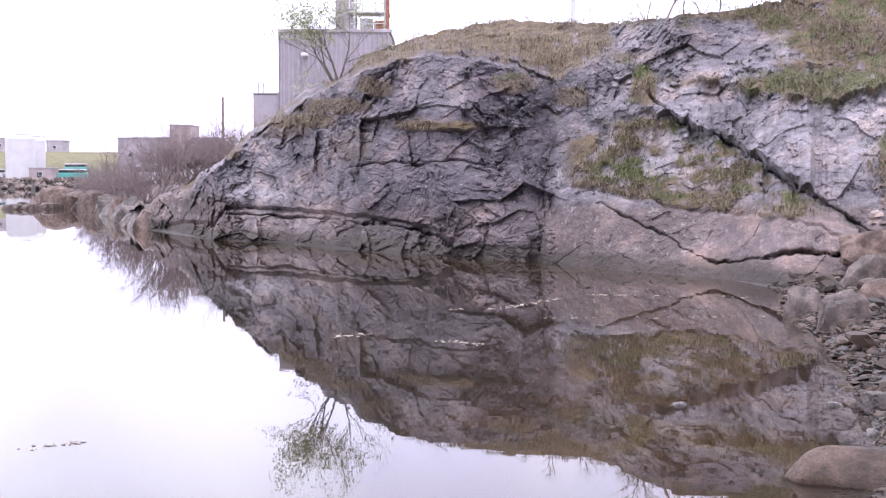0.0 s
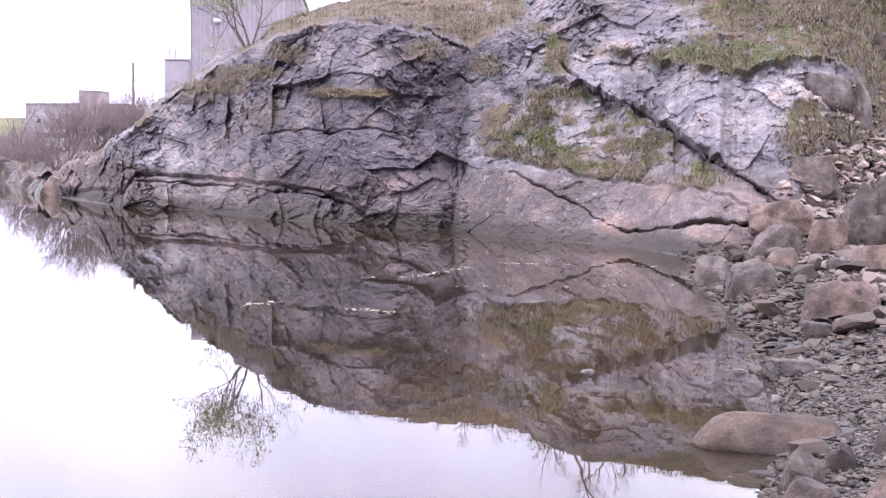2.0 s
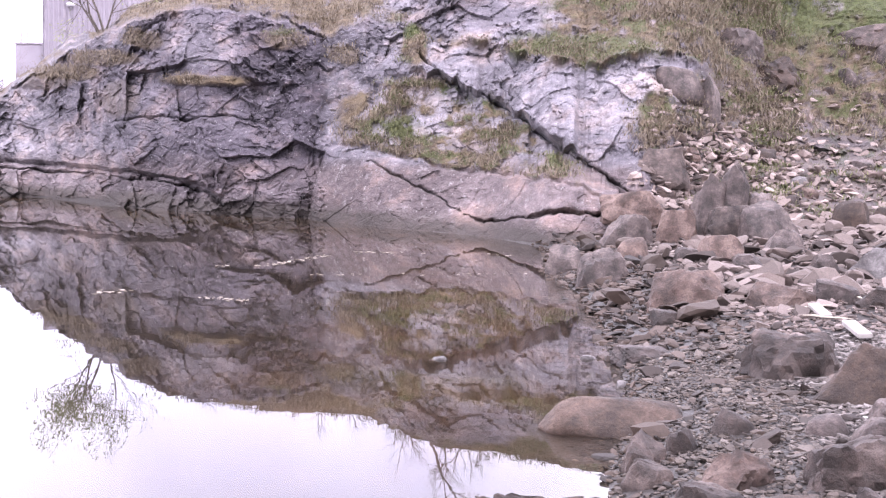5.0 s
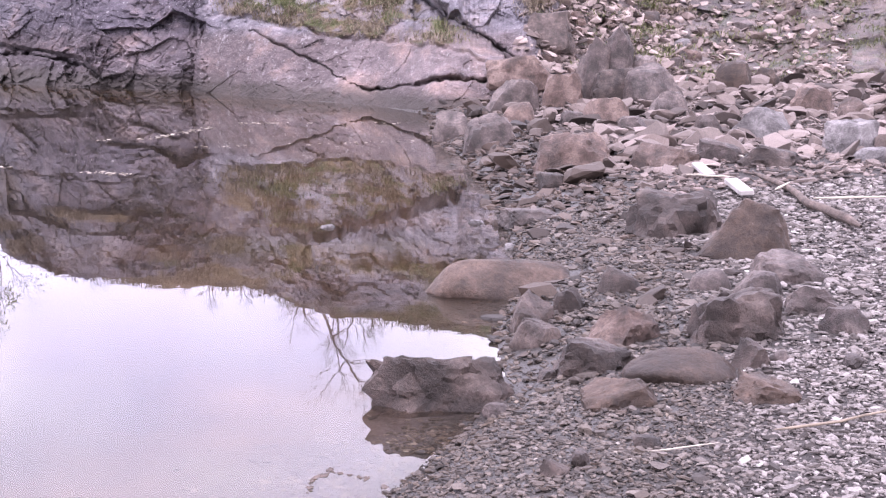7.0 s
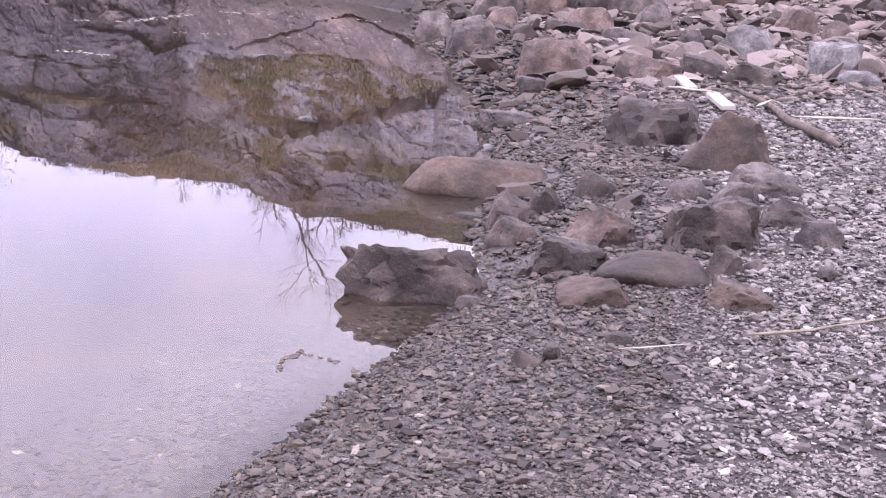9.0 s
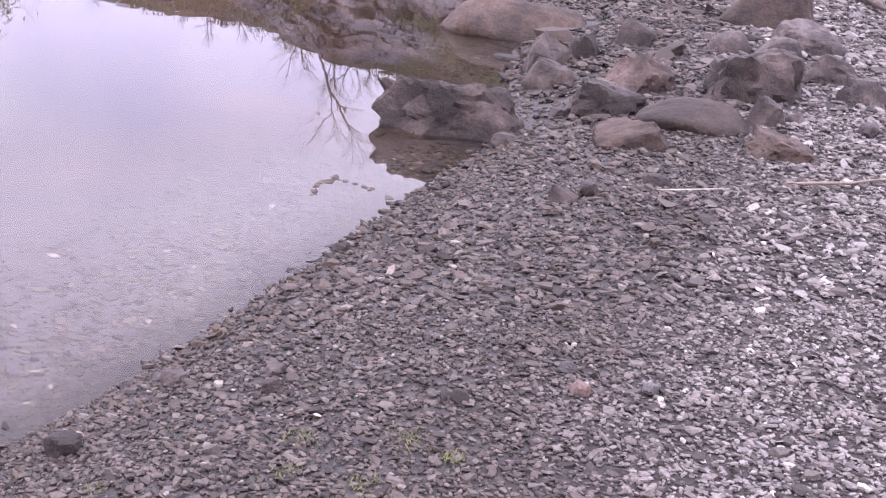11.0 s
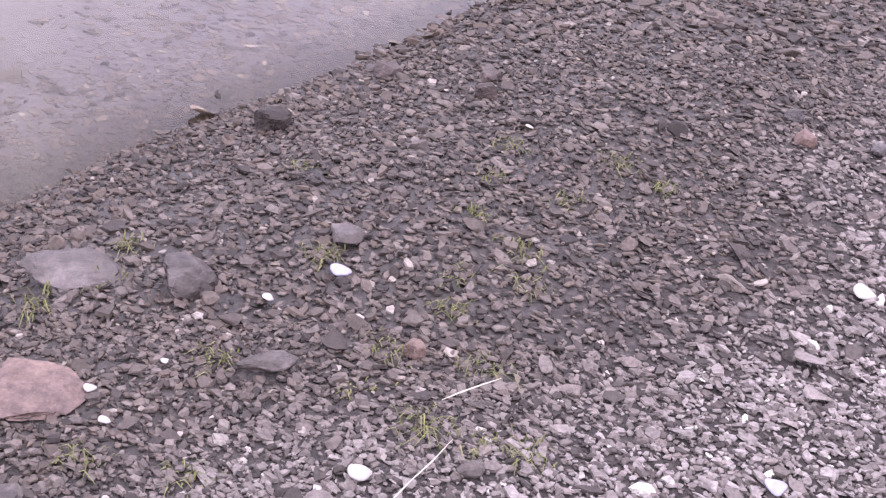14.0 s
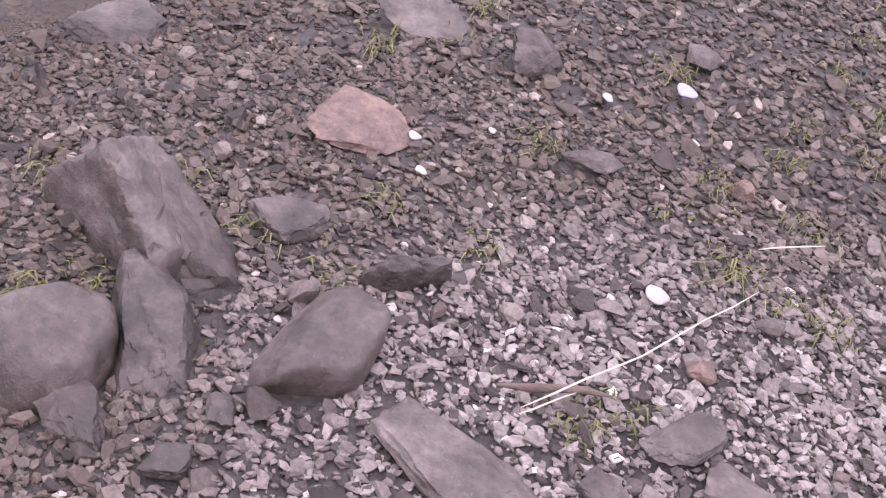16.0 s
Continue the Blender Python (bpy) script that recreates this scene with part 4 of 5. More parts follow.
def five_sided(bm):
    bmesh.ops.create_cone(bm, cap_ends=True, segments=5, radius1=1.1, radius2=0.95, depth=1.5)
    under = [f for f in bm.faces if f.normal.z < -0.5]
    bmesh.ops.delete(bm, geom=under, context="FACES_ONLY")
    bmesh.ops.triangulate(bm, faces=list(bm.faces))


def cobble(bm):
    bmesh.ops.create_icosphere(bm, subdivisions=1, radius=1)
    under = [f for f in bm.faces if f.calc_center_median().z < -0.7]
    bmesh.ops.delete(bm, geom=under, context="FACES_ONLY")


ROUND = shape_of(cobble)
FLAKE = shape_of(five_sided)


def chips(places, size, seed, flat=(0.28, 0.55), tilt=0.3, flakes=False):
    """Corners and triangles of loose stones: rounder ones of 20 triangles, or angular flakes of 12."""
    r = np.random.default_rng(seed)
    base, faces = FLAKE if flakes else ROUND
    n, m = len(places), len(base)
    v = np.repeat(base[None], n, 0)
    if flakes:
        turn = np.round(np.arctan2(base[:, 1], base[:, 0]) / (2 * np.pi / 5)).astype(int) % 5
        v[..., :2] *= (1 + 0.34 * r.normal(0, 1, (n, 5)).clip(-1.3, 1.4))[:, turn][..., None]
        v *= 1 + 0.12 * r.normal(0, 1, (n, m, 1)).clip(-1.4, 1.4)
    else:
        v *= 1 + 0.2 * r.normal(0, 1, (n, m, 1)).clip(-1.4, 1.4)
    scale = np.stack([np.ones(n), r.uniform(0.42, 0.9, n), r.uniform(*flat, n)], 1) * (size / 2)[:, None]
    v = v * scale[:, None]
    a, t1, t2 = r.uniform(0, 2 * np.pi, n), r.normal(0, tilt, n), r.normal(0, tilt, n)
    for i, j, ang in ((1, 2, t1), (0, 2, t2), (0, 1, a)):
        c, s = np.cos(ang)[:, None], np.sin(ang)[:, None]
        v[..., i], v[..., j] = v[..., i] * c - v[..., j] * s, v[..., i] * s + v[..., j] * c
    v = v + places[:, None]
    f = (faces[None] + m * np.arange(n)[:, None, None]).reshape(-1, 3)
    return v.reshape(-1, 3), f


LUMP = shape_of(lambda bm: bmesh.ops.create_icosphere(bm, subdivisions=2, radius=1))


def lumps(places, size, seed, flat=(0.3, 0.75)):
    """Corners and triangles of broken blocks with several flat faces, 80 triangles each."""
    r = np.random.default_rng(seed)
    n = len(places)
    v = np.repeat(LUMP[0][None], n, 0)
    for _ in range(7):
        w = r.normal(0, 1, (n, 1, 3))
        w /= np.linalg.norm(w, axis=2, keepdims=True)
        over = (v * w).sum(2, keepdims=True) - r.uniform(0.22, 0.62, (n, 1, 1))
        v = v - w * np.maximum(over, 0)
    v = v * (1 + 0.035 * r.normal(0, 1, (n, len(LUMP[0]), 1)))
    v = v * (np.stack([np.full(n, 1.25), r.uniform(0.75, 1.2, n), r.uniform(*flat, n)], 1) * (size / 2)[:, None])[:, None]
    a, t1, t2 = r.uniform(0, 2 * np.pi, n), r.normal(0, 0.25, n), r.normal(0, 0.25, n)
    for i, j, ang in ((1, 2, t1), (0, 2, t2), (0, 1, a)):
        c, s = np.cos(ang)[:, None], np.sin(ang)[:, None]
        v[..., i], v[..., j] = v[..., i] * c - v[..., j] * s, v[..., i] * s + v[..., j] * c
    v = v + places[:, None]
    return v.reshape(-1, 3), (LUMP[1][None] + len(LUMP[0]) * np.arange(n)[:, None, None]).reshape(-1, 3)


def clear_of_rocks(x, y, share=0.86):
    """Whether places lie outside all the rocks."""
    ok = np.ones(len(x), bool)
    for rx, ry, w, d, yaw in LYING:
        c, sn = math.cos(radians(yaw)), math.sin(radians(yaw))
        dx, dy = x - rx, y - ry
        ok &= ((dx * c + dy * sn) / (w / 2 * share)) ** 2 + ((-dx * sn + dy * c) / (d / 2 * share)) ** 2 > 1
    return ok


def wetness(d, x, y):
    p = np.stack([x * 2.2, y * 2.2, 0 * x], 1)
    e = d + 0.38 * ramp(y, 2.2, 1.2) + 0.6 * (fbm(p, 3, 81) - 0.5)
    # Submerged near stones get less wet darkening, their paleness imitating sky mirrored above them.
    return np.clip(ramp(e, 1.4, 0.9) * 0.85 + ramp(d, 0.35, 0.05) * 0.15, 0, 1) * (1 - 0.75 * ramp(d, 0.0, -0.2) * ramp(y, 7.0, 5.0))


def loose_stones(name, label, x0, x1, y0, y1, d0, d1, density, size, spread, seed, lift=0.35, category="pebbles"):
    """Stones strewn over the part of the beach between two distances from the water's edge."""
    r = np.random.default_rng(seed)
    n = int(density * (x1 - x0) * (y1 - y0))
    x, y = r.uniform(x0, x1, n), r.uniform(y0, y1, n)
    d = away(x, y, SHORE)
    keep = (d > d0) & (d < d1) & (r.uniform(0, 1, n) < ramp(d, d0, d0 + 0.25 * (d1 - d0) if d0 < -0.5 else d0 + 0.01))
    ahead = x < 0.62 * y + 0.35
    keep &= ahead
    keep &= clear_of_rocks(x, y, 1.12 if name in ("rubble", "cobbles") else 0.95)
    x, y, d = x[keep], y[keep], d[keep]
    s = (size * np.exp(r.normal(0, spread, len(x)))).clip(size * 0.4, size * 3.2)
    z = ground_height(x, y) + s * 0.12 + r.uniform(0, lift, len(x)) * size
    wet, p = wetness(d, x, y) * r.uniform(0.45, 1.0, len(x)) ** 0.5, np.stack([x, y, z], 1)
    thin = r.uniform(0, 1, len(x)) < 0.8
    va, fa = chips(p[thin], s[thin] * 1.12, seed + 1, (0.12, 0.32), 0.2, True)
    vb, fb = chips(p[~thin], s[~thin], seed + 2, (0.35, 0.65), 0.3)
    v, f = np.concatenate([va, vb]), np.concatenate([fa, fb + len(va)])
    w = np.concatenate([np.repeat(wet[thin], 10), np.repeat(wet[~thin], 12)])
    if name in ("rubble", "cobbles"):
        v, f = lumps(p, s, seed + 1)
        w = np.repeat(wet, len(LUMP[0]))
    me = mesh_from(name, v, f, M_RUBBLE if name == "rubble" or y0 > 9 else M_PEBBLE, False, (("wet", w),))
    tagged(new(name, me), label, category, kind="stuff")


loose_stones("pebbles", "small grey, brown and lilac pebbles covering the beach", -0.95, 1.2, 0.9, 1.95, -0.4, 2.2, 18000, 0.0096, 0.36, 11)
loose_stones("pebbles", "fine grey and brown shingle covering the beach", -1.2, 2.2, 1.95, 3.4, -0.7, 2.4, 7900, 0.0114, 0.36, 21)
loose_stones("pebbles", "mixed grey shingle along the water's edge", -0.6, 3.6, 3.4, 5.6, -1.0, 2.8, 3500, 0.0155, 0.42, 12)
loose_stones("shingle", "grey shingle between the beach rocks", 1.0, 6.8, 5.6, 10.5, -0.7, 5.0, 1500, 0.023, 0.45, 13)
loose_stones("shingle", "grey shingle at the far end of the beach", 1.8, 14.0, 10.5, 22.5, -0.5, 9.5, 210, 0.05, 0.5, 14)
loose_stones("cobbles", "small cobbles strewn over the shingle", -0.8, 3.6, 0.9, 5.6, -1.2, 2.8, 30, 0.036, 0.3, 15, 0.25, category="cobbles")
loose_stones("rubble", "broken grey and pink rubble below the cliff", 3.4, 14.0, 11.8, 23.0, 0.1, 9.5, 24, 0.16, 0.52, 16, 0.2, category="rubble")
loose_stones("rubble", "flat grey stones by the water", 1.8, 6.0, 6.2, 12.5, -0.2, 1.5, 22, 0.08, 0.45, 17, 0.1, category="rubble")


def outer_shingle():
    """The same shingle, thinner, on the rest of the beach round the place where one stands."""
    r = np.random.default_rng(131)
    x, y = r.uniform(-3.2, 6.5, 24000), r.uniform(-3.5, 6.0, 24000)
    d = away(x, y, SHORE)
    inside = (x < 0.62 * y + 0.35) & (y > 0.8) & (d < 2.6)
    keep = (d > -0.5) & (d < 5) & ~inside & (r.uniform(0, 1, len(x)) < ramp(np.hypot(x, y), 6.5, 3.0))
    x, y, d = x[keep], y[keep], d[keep]
    s = (0.028 * np.exp(r.normal(0, 0.35, len(x)))).clip(0.012, 0.07)
    v, f = chips(np.stack([x, y, ground_height(x, y) + s * 0.15], 1), s, 132, (0.2, 0.5), 0.25, True)
    me = mesh_from("shingle", v, f, M_PEBBLE, False, (("wet", np.repeat(wetness(d, x, y), 10)),))
    tagged(new("shingle", me), "dry grey shingle higher up the beach", "pebbles", kind="stuff")


outer_shingle()


def scree():
    """Loose stones lying on the broken slope where the cliff gives way to the bank."""
    r = np.random.default_rng(19)
    bear = CLIFF[113, :, 0] / CLIFF[113, :, 1] * 1000
    keep = (bear > 292) & (bear < 560)
    p = CLIFF[:171, keep].reshape(-1, 3)
    slope = (p[:, 2] - EYE_Z) / p[:, 1] * 1000
    b = p[:, 0] / p[:, 1] * 1000
    share = ramp(slope, 56 - 0.2 * np.abs(b - 395), -24) * ramp(b, 292, 335) * 0.15
    p = p[(r.uniform(0, 1, len(p)) < share) & (p[:, 2] > 0.3)]
    s = (0.12 * np.exp(r.normal(0, 0.5, len(p)))).clip(0.04, 0.4)
    small = s < 0.15
    va, fa = chips(p[small] + (0, 0, 0.02), s[small], 20, (0.25, 0.55), 0.5, True)
    vb, fb = lumps(p[~small] + (0, 0, 0.02), s[~small], 22)
    v, f = np.concatenate([va, vb]), np.concatenate([fa, fb + len(va)])
    me = mesh_from("scree", v, f, M_SCREE, False, (("wet", np.zeros(len(v))),))
    tagged(new("scree", me), "grey and pinkish broken stones on the slope", "scree", kind="stuff")


scree()


def on_face(b, e):
    """The point of the cliff at a bearing and slope, in thousandths."""
    j = int(np.argmin(np.abs(CLIFF[113, :, 0] / CLIFF[113, :, 1] * 1000 - b)))
    i = int(np.argmin(np.abs((CLIFF[:, j, 2] - EYE_Z) / CLIFF[:, j, 1] * 1000 - e)))
    return [float(k) for k in CLIFF[i, j]]


def bank_rock(b, e, w, d, h, seed, mat, label):
    x, y, z = on_face(b, e)
    boulder(x, y, w, d, h, -b / 17, seed, mat, label, z=z - 0.05, name="bank_rock", category="rock")


bank_rock(372, 62, 1.0, 0.7, 0.5, 401, M_GREY, "pale grey outcrop showing through the turf")
bank_rock(470, 74, 1.7, 0.9, 0.35, 402, M_DARK, "dark flat ledge of rock in the grass")
bank_rock(488, 60, 0.9, 0.7, 0.35, 403, M_GREY, "grey ledge of rock in the grass")
bank_rock(455, 44, 0.5, 0.4, 0.3, 404, M_GREY, "grey stone lying in the grass")
bank_rock(330, 36, 0.9, 0.6, 0.42, 405, M_GREY, "smooth grey rock face at the edge of the turf")
bank_rock(352, 16, 0.42, 0.4, 0.8, 406, M_GREY, "grey-brown pillar of rock on the slope")
bank_rock(318, -24, 1.0, 0.6, 0.45, 407, M_DARK, "dark bluish rock at the cliff foot")
bank_rock(300, -52, 1.1, 0.6, 0.35, 408, M_PINK, "low pinkish ledge at the cliff foot")
bank_rock(400, 44, 1.2, 0.8, 0.5, 409, M_TAN, "dark crumbly brown clod of soil under the turf edge")
bank = random.Random(77)
for k in range(34):
    b = bank.uniform(318, 515)
    e = bank.uniform(-48, 30) if k < 24 else bank.uniform(20, 75)
    size = bank.uniform(0.18, 0.46)
    bank_rock(b, e, size, size * 0.75, size * bank.uniform(0.35, 0.6), 420 + k, (M_GREY, M_PINK, M_TAN, M_LIGHT, M_GREY)[k % 5],
              ("grey broken rock lying on the slope", "pinkish broken rock lying on the slope", "brown broken rock lying on the slope", "pale broken rock lying on the slope", "grey broken rock lying on the slope")[k % 5])


# ---------------------------------------------------------------- trees and shrubs
def tubes(segs, sides=3):
    """Corners and quads of tapered limbs, given as rows (start, end, radius at start, radius at end)."""
    a, b = np.array([s[0] for s in segs]), np.array([s[1] for s in segs])
    r0, r1 = np.array([s[2] for s in segs]), np.array([s[3] for s in segs])
    w = b - a
    w /= np.linalg.norm(w, axis=1)[:, None] + 1e-9
    u = np.cross(w, np.where(np.abs(w[:, 2:]) > 0.9, np.array([[1.0, 0, 0]]), np.array([[0, 0, 1.0]])))
    u /= np.linalg.norm(u, axis=1)[:, None]
    t = np.cross(w, u)
    ang = np.arange(sides) * 2 * np.pi / sides
    ring = u[:, None] * np.cos(ang)[None, :, None] + t[:, None] * np.sin(ang)[None, :, None]
    v = np.concatenate([a[:, None] + ring * r0[:, None, None], b[:, None] + ring * r1[:, None, None]], 1).reshape(-1, 3)
    k = np.arange(sides)
    q = np.stack([k, (k + 1) % sides, (k + 1) % sides + sides, k + sides], 1)
    return v, (q[None] + 2 * sides * np.arange(len(segs))[:, None, None]).reshape(-1, 4)


def grow(start, way, length, radius, levels, r, segs, tips, fork=3, droop=0.0):
    p, w = np.array(start, float), np.array(way, float)
    steps = 4
    for k in range(steps):
        w = w + np.array([r.gauss(0, 0.16), r.gauss(0, 0.16), r.gauss(0, 0.08) - droop])
        w /= np.linalg.norm(w)
        e = p + w * length / steps
        ra, rb = radius * (1 - 0.55 * k / steps), radius * (1 - 0.55 * (k + 1) / steps)
        segs.append((p, e, ra, rb))
        if levels and k >= 1:
            for _ in range(fork if k == steps - 1 else max(1, fork - 1)):
                s = w + np.array([r.gauss(0, 0.6), r.gauss(0, 0.6), r.gauss(0.1, 0.35)])
                grow(e, s / np.linalg.norm(s), length * r.uniform(0.45, 0.68), rb * 0.6, levels - 1, r, segs, tips, fork, droop)
        p = e
    tips.append(p)


def woody(name, label, at, height, seed, stems=1, levels=3, spread=0.3, radius=0.03, leaves=0, lean=(0, 0), mat=None, category="shrub", group=""):
    """A tree or shrub: trunk or stems with limbs and twigs, and leaves where it has them."""
    r = random.Random(seed)
    top = thing(name, label, category, group, at=at)
    tips_all = []
    for k in range(stems):
        segs, tips = [], []
        way = np.array([r.gauss(lean[0], spread), r.gauss(lean[1], spread), 1.0])
        grow((r.gauss(0, 0.03 * height * (stems > 1)), r.gauss(0, 0.03 * height * (stems > 1)), -0.1), way / np.linalg.norm(way), height * r.uniform(0.5, 0.62), radius * r.uniform(0.7, 1.1), levels, r, segs, tips)
        v, f = tubes(segs, 3 if levels > 1 else 5)
        ob = new("trunk" if stems == 1 else "stem", mesh_from("stem", v, f, mat or M_BARK))
        ob.parent = top
        tips_all += tips
    if leaves:
        g = np.random.default_rng(seed)
        c = np.array(tips_all)[g.integers(0, len(tips_all), leaves)] + g.normal(0, 0.07, (leaves, 3))
        u, w = g.normal(0, 1, (leaves, 3)), g.normal(0, 1, (leaves, 3))
        u *= 0.034 * g.uniform(0.6, 1.3, (leaves, 1)) / np.linalg.norm(u, axis=1)[:, None]
        w *= 0.020 / np.linalg.norm(w, axis=1)[:, None]
        v = np.stack([c - u, c + w, c + u, c - w], 1).reshape(-1, 3)
        ob = new("crown", mesh_from("crown", v, np.arange(4 * leaves).reshape(-1, 4), M_LEAF, False))
        ob.parent = top
        tagged(ob, "sparse yellow-green young leaves")
    return top


def on_cliff(b, back=0.0):
    """The crest of the cliff at a bearing, or a little behind it."""
    j = int(np.argmin(np.abs(CLIFF[-1, :, 0] / CLIFF[-1, :, 1] * 1000 - b)))
    p = CLIFF[-1, j] * ((CLIFF[-1, j, 1] + back) / CLIFF[-1, j, 1])
    return float(p[0]), float(p[1]), float(CLIFF[-1, j, 2]) - 0.03


woody("tree", "slender young tree with sparse yellow-green leaves on the cliff edge", (-2.93, 40.6, 4.15), 2.75, 5, 4, 3, 0.26, 0.04, 4800, (-0.12, 0), None, "tree")
woody("bare_tree", "bare leafless tree leaning on the cliff top", on_cliff(152), 3.9, 8, 1, 3, 0.1, 0.05, 0, (0.3, 0), M_TWIG, "tree")
for k, (b, h, st) in enumerate(((-9, 1.2, 1), (-20, 0.5, 2), (73, 1.1, 2), (95, 0.9, 2), (126, 0.9, 3), (140, 1.2, 3), (165, 1.4, 3), (178, 1.3, 3), (190, 0.9, 3), (60, 0.5, 2))):
    woody("bare_shrub", "bare brown shrub on the grassy cliff top", on_cliff(b, 0.5), h, 20 + k, st, 2, 0.3, 0.016, 0, (0, 0), M_TWIG, "shrub", "bare shrubs on the cliff top")
for k in range(36):
    b = -0.246 + 0.114 * k / 35 + head.uniform(-0.002, 0.002)
    yy = float(np.interp(b, (-0.25, -0.239, -0.208, -0.19, -0.13), (72, 70, 50, 52, 55))) + head.uniform(1.5, 7)
    woody("shrub", "dense bare reddish-brown thicket on the headland", (b * yy, yy, max(0.3, height_at(b * yy, yy)) + (1.1 if b > -0.2 else 0)), head.uniform(2.0, 3.1) * (0.8 if k < 4 else 1), 60 + k, 7, 2, 0.45, 0.03, 0, (0, 0), M_TWIG, "shrub", "thicket on the headland")
for k, (b, yy, h) in enumerate(((-0.232, 74, 4.4), (-0.165, 66, 4.6), (-0.15, 64, 4.8), (-0.14, 62, 4.6))):
    woody("bare_tree", "grey leafless tree behind the thicket", (b * yy, yy, 0.8), h, 95 + k, 2, 3, 0.25, 0.05, 0, (0, 0), M_TWIG, "tree", "bare trees behind the thicket")


# ---------------------------------------------------------------- buildings and far shore
M_SIDING = plain("corrugated_steel", (0.31, 0.285, 0.325), 0.55, 0.2, 0.1, 0.8, 0.05)
M_STEEL = plain("galvanised_steel", (0.5, 0.5, 0.52), 0.45, 0.6, 0.15, 3.0, 0.1)
M_RUST = plain("rusty_pipe", (0.28, 0.11, 0.07), 0.8, 0.1, 0.3, 5.0, 0.3)
M_WHITE = plain("white_paint", (0.52, 0.51, 0.54), 0.5, 0.0, 0.06, 0.8, 0.05)
M_BROWNWALL = plain("brown_cladding", (0.36, 0.3, 0.31), 0.8, 0.0, 0.15, 1.0, 0.1)
M_SLATE = plain("grey_wall", (0.36, 0.33, 0.37), 0.8, 0.0, 0.15, 1.0, 0.1)
M_TEAL = plain("teal_paint", (0.10, 0.36, 0.34), 0.4, 0.0, 0.1, 2.0, 0.05)
M_GLASS = plain("dark_window_glass", (0.03, 0.035, 0.04), 0.08, 0.0, 0.1, 2.0, 0.0)
M_WOOD = plain("grey_timber", (0.2, 0.17, 0.15), 0.85, 0.0, 0.25, 4.0, 0.4)


def corrugated(width, height, pitch=0.22, deep=0.05):
    """A sheet of ribbed cladding in the xz plane, with thickness."""
    bm = bmesh.new()
    n = int(width / pitch)
    rows = []
    for back in (0.0, 0.03):
        line = []
        for k in range(n * 4 + 1):
            x = -width / 2 + width * k / (n * 4)
            y = (deep if k % 4 in (1, 2) else 0.0) + back
            line.append((bm.verts.new((x, y, 0)), bm.verts.new((x, y, height))))
        rows.append(line)
    for line in rows:
        for (a, b), (c, d) in zip(line[:-1], line[1:]):
            bm.faces.new((a, c, d, b))
    return bm


def power_house():
    top = thing("industrial_building", "grey corrugated steel building behind the cliff", "building", at=(-7.1, 95, 2.0))
    top.scale = (1.19, 1.19, 1.19)
    part("wall", corrugated(6.0, 7.5, 0.26, 0.06), M_SIDING, top, "ribbed grey steel cladding")
    for sx in (-3.0, 3.0):
        side = part("wall", corrugated(7.0, 7.5), M_SIDING, top)
        side.matrix_local = pose(sx, 3.5, 0, 0, 0, 90)
    part("roof", box_bm(6.2, 7.2, 0.2, (0, 3.55, 7.6), 0.02), M_SLATE, top, "flat grey roof with a thin edge")
    annex = part("annex", box_bm(1.5, 3.0, 4.15, (-3.75, 1.8, 2.07), 0.03), M_SIDING, top, "low lean-to at the side")
    part("roof_edge", box_bm(1.6, 3.1, 0.1, (-3.75, 1.8, 4.2), 0.02), M_SLATE, annex)
    lamp = part("wall_lamp", box_bm(0.42, 0.4, 0.15, (-1.6, -0.2, 6.3), 0.03, pose(0, 0, 0, 18, 0, 0)), M_WHITE, top, "small white floodlight on a bracket")
    part("bracket", box_bm(0.06, 0.26, 0.06, (-1.6, -0.05, 6.12), 0.005), M_STEEL, lamp)
    part("vent", box_bm(0.13, 0.08, 0.45, (-1.95, -0.04, 5.8), 0.01), M_SLATE, top)
    part("vent", box_bm(0.13, 0.08, 0.26, (-1.95, -0.04, 5.0), 0.01), M_SLATE, top)
    for px in (-4.3, -4.0):
        part("roof_post", rod_bm((px, 1, 4.2), (px, 1, 4.85), 0.04), M_SLATE, top)


